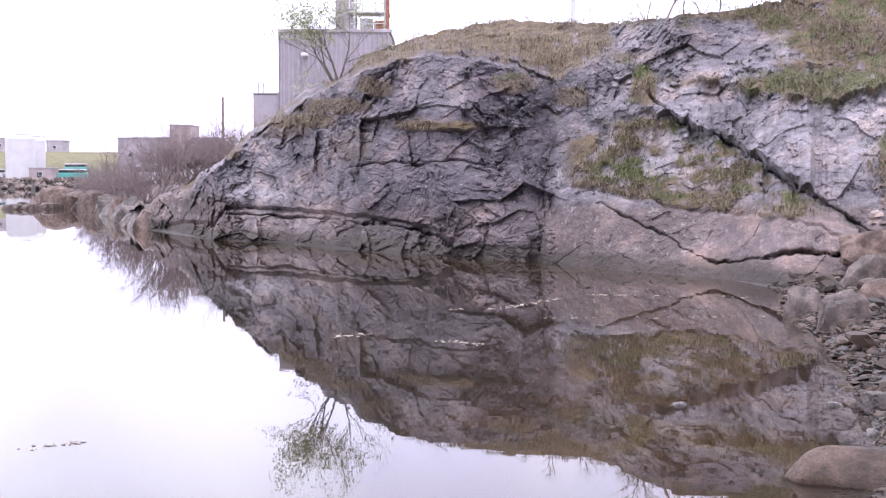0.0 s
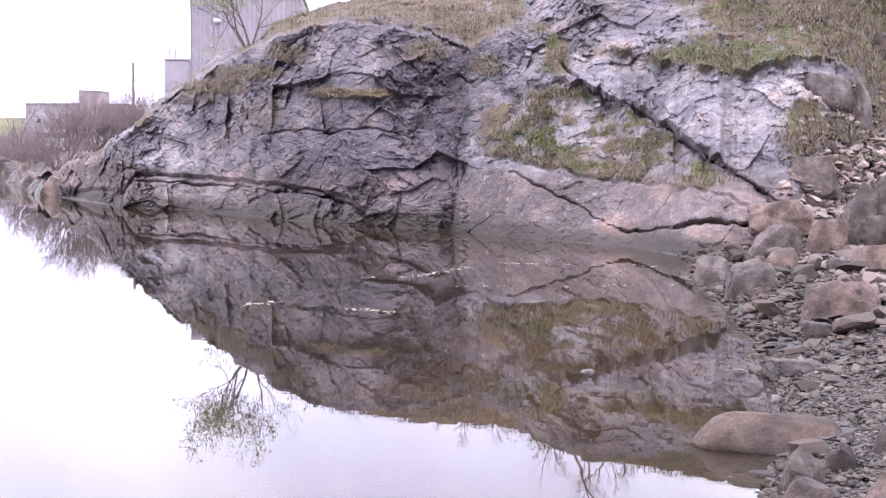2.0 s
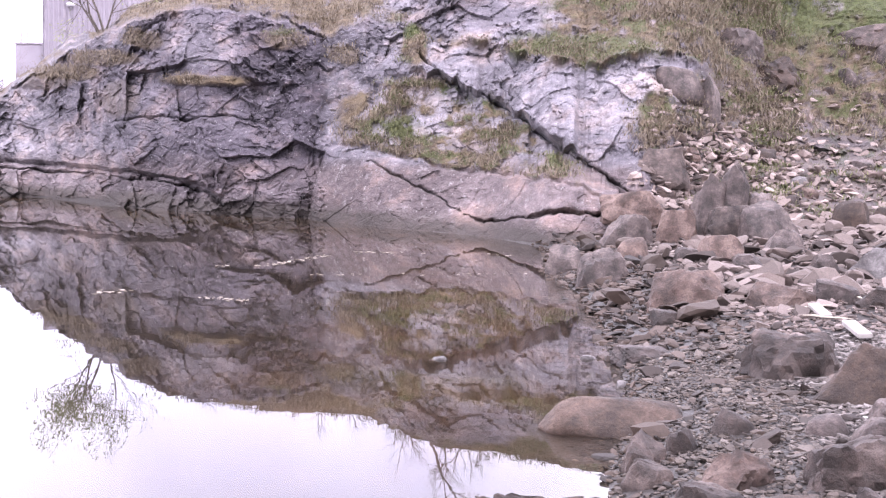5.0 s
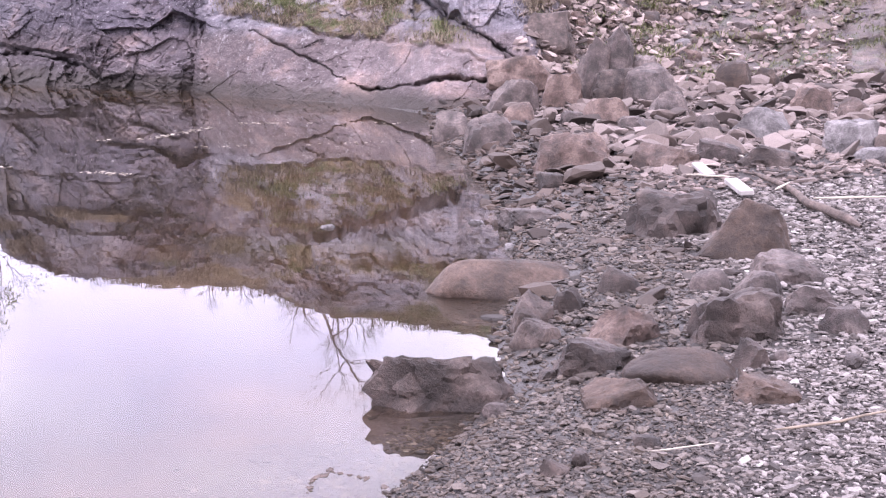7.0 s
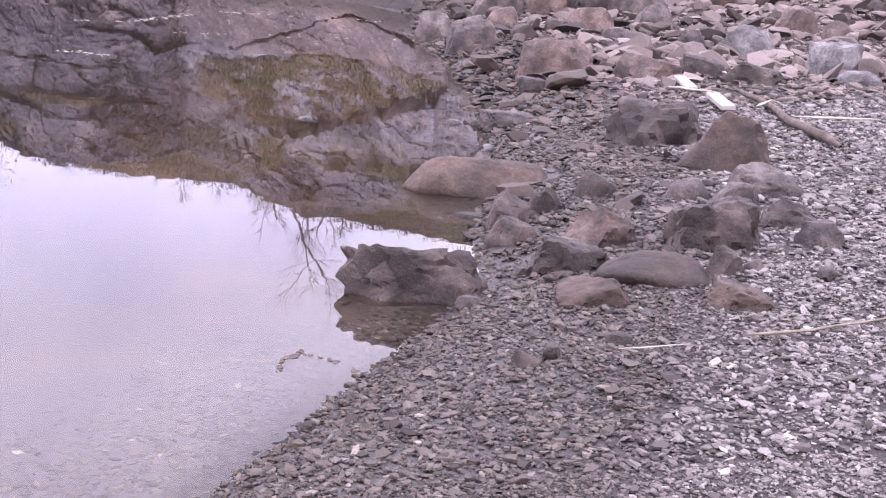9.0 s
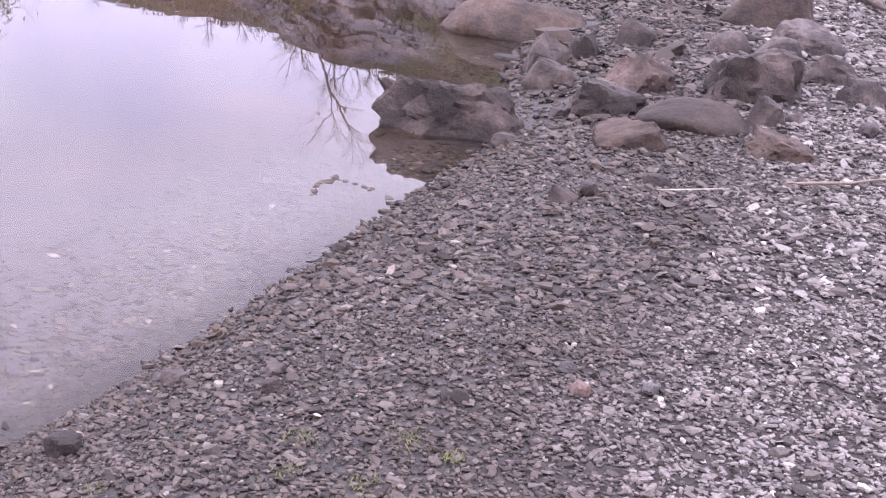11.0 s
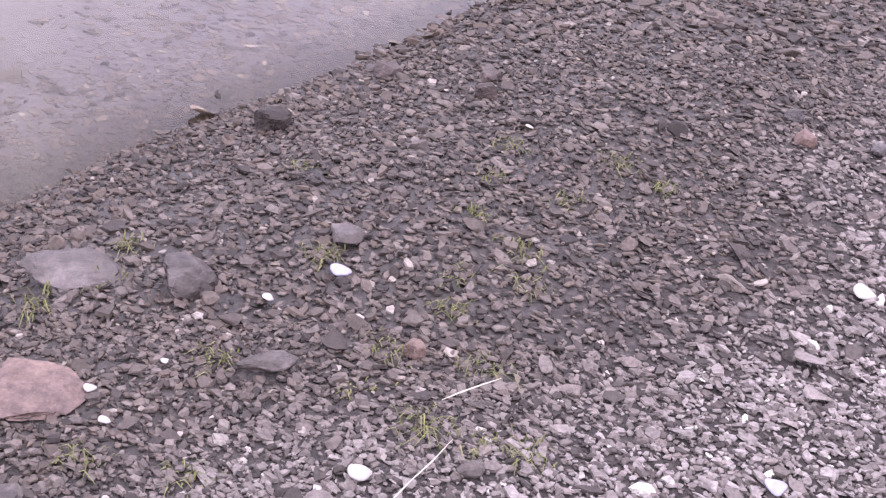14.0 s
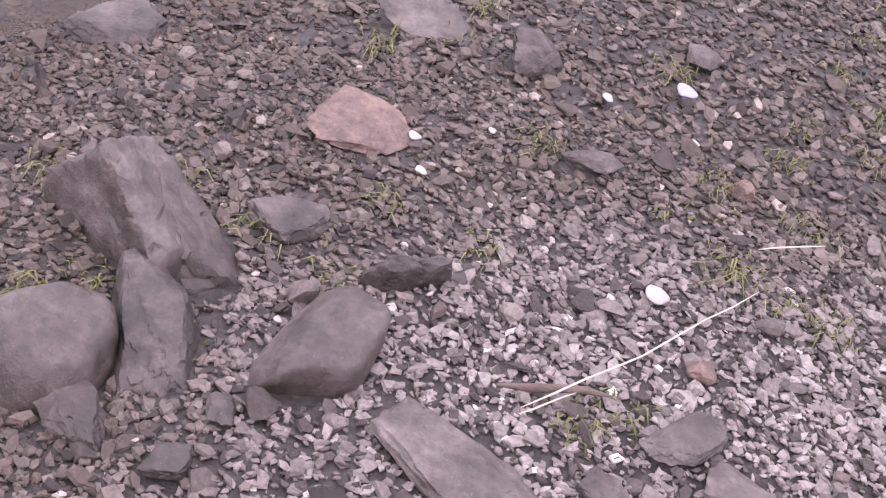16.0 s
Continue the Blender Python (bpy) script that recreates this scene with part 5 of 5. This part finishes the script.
def steel_tower():
    top = thing("steel_tower", "grey steel lattice tower with platforms and pipes", "tower", at=(-5.2, 107, 0.0))
    top.scale = (1.19, 1.19, 1.19)
    for x in (-1.1, 0.75):
        for y in (0, 1.8):
            part("post", rod_bm((x, y, 0), (x, y, 13.2), 0.08, sides=6), M_STEEL, top)
    for z in (9.6, 11.4):
        deck = part("platform", box_bm(2.5, 2.1, 0.12, (-0.2, 0.9, z), 0.01), M_STEEL, top)
        for zz in (0.55, 1.1):
            part("handrail", rod_bm((-1.4, -0.1, z + zz), (1.05, -0.1, z + zz), 0.035, sides=6), M_STEEL, deck)
        for x in (-1.4, -0.6, 0.2, 1.05):
            part("rail_post", rod_bm((x, -0.1, z), (x, -0.1, z + 1.1), 0.035, sides=6), M_STEEL, deck)
    for a, b in (((-1.1, 0, 7), (0.75, 0, 9.6)), ((0.75, 0, 7), (-1.1, 0, 9.6)), ((-1.1, 0, 9.6), (0.75, 0, 11.4)), ((0.75, 0, 9.6), (-1.1, 0, 11.4))):
        part("brace", rod_bm(a, b, 0.045, sides=6), M_STEEL, top)
    part("standpipe", rod_bm((0.95, -0.3, 0), (0.95, -0.3, 13.2), 0.12, sides=10), M_RUST, top, "rust-red vertical pipe")
    part("pipe", rod_bm((1.35, 0.0, 0), (1.35, 0.0, 13.2), 0.04, sides=6), M_STEEL, top)
    part("cabinet", box_bm(0.6, 0.6, 1.2, (0.4, 0.3, 10.3), 0.02), M_RUST, top, "rust-brown metal cabinet")
    part("duct", box_bm(1.3, 1.0, 3.4, (-1.7, 1.5, 11.4), 0.04), M_SLATE, top, "dark grey boxed duct")
    part("tank", rod_bm((-0.4, 0.9, 9.7), (-0.4, 0.9, 11.1), 0.42, sides=14), M_WHITE, top, "white drum on the platform")


def storage_tank(b, yy, radius, height, label):
    top = thing("storage_tank", label, "tank", "white storage tanks", at=(b * yy, yy, 0.95))
    part("shell", rod_bm((0, 0, 0), (0, 0, height), radius, sides=40), M_WHITE, top)
    bm = bmesh.new()
    bmesh.ops.create_cone(bm, cap_ends=True, segments=40, radius1=radius * 1.0, radius2=radius * 0.55, depth=0.45, matrix=Matrix.Translation((0, 0, height + 0.225)))
    part("roof", bm, M_WHITE, top)
    deck = part("walkway", box_bm(radius * 1.5, 0.5, 0.12, (radius * 0.35, 0, height + 0.55), 0.01), M_SLATE, top)
    part("handrail", rod_bm((-radius * 0.4, -0.2, height + 0.8), (radius * 1.1, -0.2, height + 0.8), 0.03, sides=6), M_SLATE, deck)
    for k in range(7):
        part("hoop", rod_bm((0, 0, height * (k + 0.5) / 7.5), (0, 0, height * (k + 0.5) / 7.5 + 0.04), radius + 0.012, sides=40), M_WHITE, top)


def plain_building(name, label, b, yy, z, w, d, h, wall, windows=0, door=False, group=""):
    top = thing(name, label, "building", group, at=(b * yy, yy, z))
    part("wall", box_bm(w, d, h, (0, d / 2, h / 2), 0.03), wall, top)
    part("roof", box_bm(w + 0.2, d + 0.2, 0.14, (0, d / 2, h + 0.07), 0.02), M_SLATE, top)
    for k in range(windows):
        win = part("window", box_bm(0.5, 0.08, 0.5, (-w / 2 + w * (k + 0.7) / (windows + 0.4), -0.03, h * 0.55), 0.01), M_WHITE, top)
        part("pane", box_bm(0.4, 0.03, 0.4, (-w / 2 + w * (k + 0.7) / (windows + 0.4), -0.075, h * 0.55), 0.0), M_GLASS, win)
    if door:
        part("door", box_bm(0.55, 0.06, h * 0.7, (-w * 0.05, -0.03, h * 0.35), 0.01), M_GLASS, top, "dark doorway")


def van(b, yy, z, length, label, body):
    top = thing("parked_van", label, "van", "vehicles on the far shore", at=(b * yy, yy, z))
    part("body", box_bm(length, 1.5, 0.62, (0, 0.75, 0.55), 0.08), body, top)
    part("roof", box_bm(length * 0.92, 1.4, 0.16, (-0.05, 0.75, 1.22), 0.06), M_WHITE, top, "white roof")
    part("window_band", box_bm(length * 0.9, 1.42, 0.32, (-0.05, 0.75, 1.0), 0.04), M_GLASS, top)
    for x in (-length * 0.33, length * 0.33):
        wheel = part("wheel", rod_bm((x, 0.02, 0.25), (x, 0.22, 0.25), 0.25, sides=16), M_GLASS, top)
        part("rim", rod_bm((x, -0.0, 0.25), (x, 0.03, 0.25), 0.13, sides=12), M_STEEL, wheel)


power_house()
steel_tower()
storage_tank(-0.291, 177, 1.78, 5.0, "large white cylindrical storage tank on the far shore")
storage_tank(-0.2805, 183, 1.2, 4.9, "smaller pale storage tank behind a large one")
plain_building("shed", "small brown shed with a dark doorway beside the tanks", -0.2775, 172, 0.95, 2.7, 2.0, 1.35, M_BROWNWALL, 1, True)
plain_building("far_building", "dark grey building behind the storage tanks", -0.31, 220, 4.8, 5.0, 4.0, 2.2, M_SLATE, 2)
plain_building("far_building", "grey block beyond the grassy bank", -0.2675, 222, 4.6, 2.6, 4.0, 2.1, M_SLATE, 1)
plain_building("warehouse", "long low mauve-grey building behind the thicket", -0.19, 140, 1.6, 9.5, 6.0, 3.5, M_SLATE, 5)
plain_building("warehouse", "taller grey block on a long low building", -0.181, 139, 1.6, 2.0, 5.0, 4.7, M_BROWNWALL, 1)
van(-0.256, 176, 0.98, 3.4, "teal and white parked van on the far shore", M_TEAL)
van(-0.2535, 196, 1.78, 3.0, "teal van with a white roof on the far shore", M_TEAL)
van(-0.312, 178, 0.98, 3.0, "pale parked van beside the tanks", M_WHITE)
van(-0.165, 90, 1.3, 2.4, "white parked van behind the thicket", M_WHITE)
van(-0.204, 92, 1.0, 1.6, "small white vehicle behind the thicket", M_WHITE)


def guard_rail():
    top = thing("guard_rail", "dark timber guard rail behind the thicket", "fence", at=(-15.4, 82, 1.2))
    for z in (0.95, 1.25):
        part("rail", box_bm(5.4, 0.08, 0.14, (1.0, 0, z), 0.01), M_WOOD, top)
    for k in range(6):
        part("post", box_bm(0.12, 0.12, 1.5, (-1.6 + 1.04 * k, 0.1, 0.6), 0.01), M_WOOD, top)


guard_rail()


def pole(label, at, height, radius, mat):
    top = thing("utility_pole", label, "pole", at=at)
    part("shaft", rod_bm((0, 0, -0.3), (0, 0, height), radius, radius * 0.85, 10), mat, top)
    part("cap", rod_bm((0, 0, height), (0, 0, height + 0.05), radius * 0.9, radius * 0.4, 10), mat, top)


pole("grey lamp column beyond the cliff top", (8.9, 100, 4.5), 9.2, 0.2, M_STEEL)
pole("dark thin pole above the thicket", (-0.1515 * 70, 70, 1.2), 4.2, 0.07, M_WOOD)
# riprap along the far shore
r_far = np.random.default_rng(44)
fx, fy = r_far.uniform(-75, -20, 1100), r_far.uniform(160.5, 170.5, 1100)
fv, ff = chips(np.stack([fx, fy, ground_height(fx, fy) + 0.1], 1), r_far.uniform(0.35, 0.9, 1100), 45, (0.4, 0.8), 0.5)
tagged(new("riprap", mesh_from("riprap", fv, ff, M_RUBBLE, False, (("wet", np.zeros(len(fv))),))), "grey boulders armouring the far shore", "riprap", kind="stuff")


# ---------------------------------------------------------------- small things on the beach and water
M_REED = plain("pale_reed", (0.5, 0.45, 0.37), 0.7, 0.0, 0.12, 20, 0.1)
M_SHELL = plain("white_shell", (0.36, 0.345, 0.33), 0.5, 0.0, 0.05, 40, 0.1)
M_MUSSEL = plain("blue_shell", (0.36, 0.36, 0.48), 0.35, 0.0, 0.2, 40, 0.1)
M_DRIFT = plain("bleached_driftwood", (0.38, 0.355, 0.335), 0.8, 0.0, 0.12, 8, 0.3)
M_SCUM = leaf_material("floating_leaves", (0.16, 0.13, 0.1), (0.42, 0.37, 0.31))
M_STICK = plain("dark_driftwood", (0.12, 0.09, 0.075), 0.85, 0.0, 0.3, 10, 0.4)


def stick(name, label, points, r0, r1, mat, lift=0.012):
    """A bent stem lying on the stones along a few places."""
    r = random.Random(len(label) + int(points[0][0] * 100))
    pts = []
    for (ax, ay), (bx, by) in zip(points[:-1], points[1:]):
        for k in range(4):
            q = k / 4
            pts.append((ax + (bx - ax) * q, ay + (by - ay) * q))
    pts.append(points[-1])
    pts = [np.array((x + r.uniform(-1, 1) * r0 * 0.5, y + r.uniform(-1, 1) * r0 * 0.5, height_at(x, y) + lift + r0 + 0.3 * r0 * r.random())) for x, y in pts]
    n, rings = len(pts) - 1, []
    for k, p in enumerate(pts):
        w = pts[min(k + 1, n)] - pts[max(k - 1, 0)]
        u = np.cross(w, (0, 0, 1.0))
        u /= np.linalg.norm(u)
        t = np.cross(u, w / np.linalg.norm(w))
        rad = (r0 + (r1 - r0) * k / n) * (0.3 if k in (0, n) else 1.0)
        rings.append([p + rad * (u * math.cos(a) + t * math.sin(a)) for a in np.arange(6) * math.pi / 3])
    v = np.array(rings).reshape(-1, 3)
    i = np.arange(6)
    f = np.concatenate([np.stack([i, (i + 1) % 6, (i + 1) % 6 + 6, i + 6], 1) + 6 * k for k in range(n)])
    return tagged(new(name, mesh_from(name, v, f, mat)), label, name.replace("_", " "))


stick("reed_stem", "long pale dry reed stem lying on pebbles", [(0.05, 1.28), (0.16, 1.43), (0.28, 1.64)], 0.0015, 0.001, M_REED, 0.02)
stick("reed_stem", "short thin brown reed beside a longer one", [(0.05, 1.27), (0.10, 1.33)], 0.0014, 0.0009, M_REED, 0.02)
stick("reed_stem", "short dry reed stem on the pebbles", [(0.27, 1.73), (0.36, 1.81)], 0.0014, 0.001, M_REED, 0.02)
stick("driftwood_stick", "dark short stick among pebbles", [(0.02, 1.31), (0.14, 1.35)], 0.006, 0.004, M_STICK, 0.01)
M_TANSTICK = plain("tan_stick", (0.26, 0.21, 0.16), 0.8, 0.0, 0.2, 15, 0.2)
stick("driftwood_stick", "long bleached stick lying on the gravel", [(2.34, 4.46), (2.6, 4.48), (3.05, 4.62)], 0.006, 0.004, M_TANSTICK, 0.016)
stick("reed_stem", "pale reed lying on the gravel", [(1.86, 4.42), (2.11, 4.40)], 0.003, 0.002, M_REED, 0.02)
stick("driftwood_branch", "dark crooked driftwood branch on the shingle", [(5.43, 11.18), (5.22, 10.13), (4.92, 9.19), (4.75, 8.19)], 0.02, 0.035, M_STICK, 0.02)
for k, (x, y, a, n) in enumerate(((4.88, 11.6, 20, 0.5), (4.8, 11.1, -35, 0.4), (5.8, 12.1, 80, 0.6), (5.0, 9.9, 50, 0.5), (5.75, 22.0, 30, 0.9), (6.0, 21.6, 60, 0.8), (5.0, 9.3, -20, 0.6))):
    stick("reed_stem", "bleached dead stalk among the rubble", [(x, y), (x + n * math.cos(radians(a)), y + n * math.sin(radians(a)))], 0.011, 0.006, M_REED, 0.05)


def plank(label, a, b, width, thick):
    mid, ang = ((a[0] + b[0]) / 2, (a[1] + b[1]) / 2), math.degrees(math.atan2(b[1] - a[1], b[0] - a[0]))
    bm = box_bm(math.hypot(b[0] - a[0], b[1] - a[1]), width, thick, (0, 0, thick / 2), 0.006)
    me = bpy.data.meshes.new("plank")
    bm.to_mesh(me)
    bm.free()
    me.materials.append(M_DRIFT)
    ob = new("plank", me)
    ob.matrix_world = pose(*mid, height_at(*mid) + 0.05, 3, 2, ang)
    tagged(ob, label, "plank", "bleached planks on the shingle")


plank("bleached broken plank lying on shingle", (5.15, 11.7), (5.0, 11.08), 0.095, 0.035)
plank("shorter bleached plank end lying on shingle", (4.93, 10.52), (4.79, 9.92), 0.105, 0.04)


def shell(label, x, y, size, mat, yaw, name="shell"):
    """Half a bivalve, hollow side down, pointed at the hinge."""
    bm = bmesh.new()
    bmesh.ops.create_uvsphere(bm, u_segments=20, v_segments=10, radius=1)
    bmesh.ops.delete(bm, geom=[v for v in bm.verts if v.co.z < -0.05], context="VERTS")
    for v in bm.verts:
        taper = (0.62 - 0.28 * v.co.x) * (1 + 0.1 * math.sin(3 * v.co.x + 40 * x) + 0.08 * math.sin(7 * v.co.y + 30 * y))
        ridge = 1 + 0.03 * math.sin(9 * math.hypot(v.co.x + 1, v.co.y) * 3)
        v.co = (v.co.x * size * 0.44, v.co.y * size / 2 * taper, v.co.z * size * 0.13 * ridge)
    bmesh.ops.solidify(bm, geom=list(bm.faces), thickness=size * 0.03)
    for f in bm.faces:
        f.smooth = True
    me = bpy.data.meshes.new(name)
    bm.to_mesh(me)
    bm.free()
    me.materials.append(mat)
    ob = new(name, me)
    ob.matrix_world = pose(x, y, height_at(x, y) + 0.011, 14, 9, yaw)
    tagged(ob, label, "shell", "shells on the beach")


shell("white clam shell lying on the pebbles", 0.16, 1.56, 0.040, M_SHELL, 20)
shell("bluish mussel shell lying on the pebbles", 0.13, 2.11, 0.043, M_MUSSEL, 15)
shell("small pinkish white shell on pebbles", 0.02, 2.0, 0.028, M_SHELL, 80)
shell("white shell fragment on the pebbles", -0.11, 1.80, 0.016, M_SHELL, 50)
shell("white shell fragment on the pebbles", 0.16, 1.96, 0.017, M_SHELL, 10)
shell("long white shell fragment on the pebbles", -0.20, 1.73, 0.022, M_SHELL, 25)
shell("long white shell fragment on the pebbles", -0.17, 1.66, 0.02, M_SHELL, -10)
shell("white shell fragment on the pebbles", -0.23, 1.30, 0.015, M_SHELL, 110)
shell("large white clam shell on dry gravel", 1.02, 2.19, 0.05, M_SHELL, -20)
shell("small bright white shell on wet gravel", 0.50, 2.78, 0.026, M_SHELL, 100)
shell("bluish white shell on dry gravel", 0.72, 1.62, 0.045, M_MUSSEL, 30)


def sprouts():
    """Little tufts of fresh grass coming up between the pebbles."""
    r = np.random.default_rng(61)
    x, y = r.uniform(-0.6, 0.9, 140), r.uniform(1.2, 2.7, 140)
    d = away(x, y, SHORE)
    keep = (d > 0.3) & (d < 1.15)
    x, y = x[keep][:34], y[keep][:34]
    p = np.stack([x, y, ground_height(x, y)], 1)
    v, f = blades(p, r.uniform(0.5, 1.1, len(p)), 36, 0.027, 0.0014, 0.017, 62)
    tagged(new("grass_sprouts", mesh_from("grass_sprouts", v, f, M_SPROUT, False)), "small green grass sprouts between the pebbles", "grass", kind="stuff")


sprouts()


def flotsam():
    """Dead leaves and scum drifting on the water in loose strings."""
    r = np.random.default_rng(71)
    places = []
    for ax, ay, bx, by, n in ((0.74, 18.7, 1.64, 20.4, 70), (-1.15, 15.5, -0.83, 15.8, 34), (-0.02, 15.15, 0.38, 14.8, 40), (0.1, 18.6, 0.2, 18.65, 8), (1.2, 17.5, 4.2, 17.8, 30), (2.0, 21, 4.4, 20.5, 30), (-2.72, 9.1, -2.32, 9.4, 26)):
        k = r.uniform(0, 1, n)
        places.append(np.stack([ax + (bx - ax) * k + r.normal(0, 0.012 * ay ** 0.6, n), ay + (by - ay) * k + r.normal(0, 0.012 * ay ** 0.6, n), np.full(n, 0.003)], 1))
    p = np.concatenate(places)
    v, f = chips(p, r.uniform(0.012, 0.04, len(p)) * (0.6 + p[:, 1] / 14), 72, (0.05, 0.1), 0.05)
    tagged(new("flotsam", mesh_from("flotsam", v, f, M_SCUM, False)), "pale dead leaves and scum floating on the water", "flotsam", kind="stuff")


flotsam()


def drifting_twigs():
    """A thin forked twig drifting near the beach, made of a string of flat dark chips."""
    r = np.random.default_rng(75)
    k = np.linspace(0, 1, 26)
    p = np.stack([0.78 + 0.12 * k, 4.87 + 0.29 * k + 0.05 * np.sin(5 * k), np.full(26, 0.002)], 1) + r.normal(0, 0.005, (26, 3)) * (1, 1, 0.1)
    q = np.stack([0.89 + 0.12 * k[::2], 5.09 - 0.13 * k[::2], np.full(13, 0.002)], 1) + r.normal(0, 0.007, (13, 3)) * (1, 1, 0.1)
    v, f = chips(np.concatenate([p, q]), r.uniform(0.01, 0.03, 39), 76, (0.04, 0.08), 0.04, True)
    tagged(new("forked_twig", mesh_from("forked_twig", v, f, M_STICK, False)), "thin forked brown twig drifting near the shore", "leaves", kind="stuff")


drifting_twigs()


# single larger pebbles, part of the beach
def single_pebbles():
    r = np.random.default_rng(91)
    beach = bpy.data.objects["ground"]
    shapes = []
    for k in range(10):
        v, f = chips(np.zeros((1, 3)), np.ones(1), 100 + k, (0.3, 0.5), 0.1, k % 2 == 0)
        shapes.append(mesh_from("pebble", v, f, M_PEBBLE, False, (("wet", np.full(len(v), 0.5)),)))
    n = 0
    while n < 300:
        x, y = r.uniform(-0.8, 1.8), r.uniform(1.0, 3.6)
        d = float(away(np.array([x]), np.array([y]), SHORE)[0])
        if d < 0.05 or x > 0.62 * y + 0.3:
            continue
        s = 0.021 * math.exp(r.normal(0, 0.28))
        ob = new("pebble", shapes[n % 10])
        ob.parent = beach
        ob.matrix_world = pose(x, y, height_at(x, y) + s * 0.22, r.normal(0, 12), r.normal(0, 12), r.uniform(0, 360)) @ Matrix.Diagonal((s, s, s, 1))
        n += 1


single_pebbles()
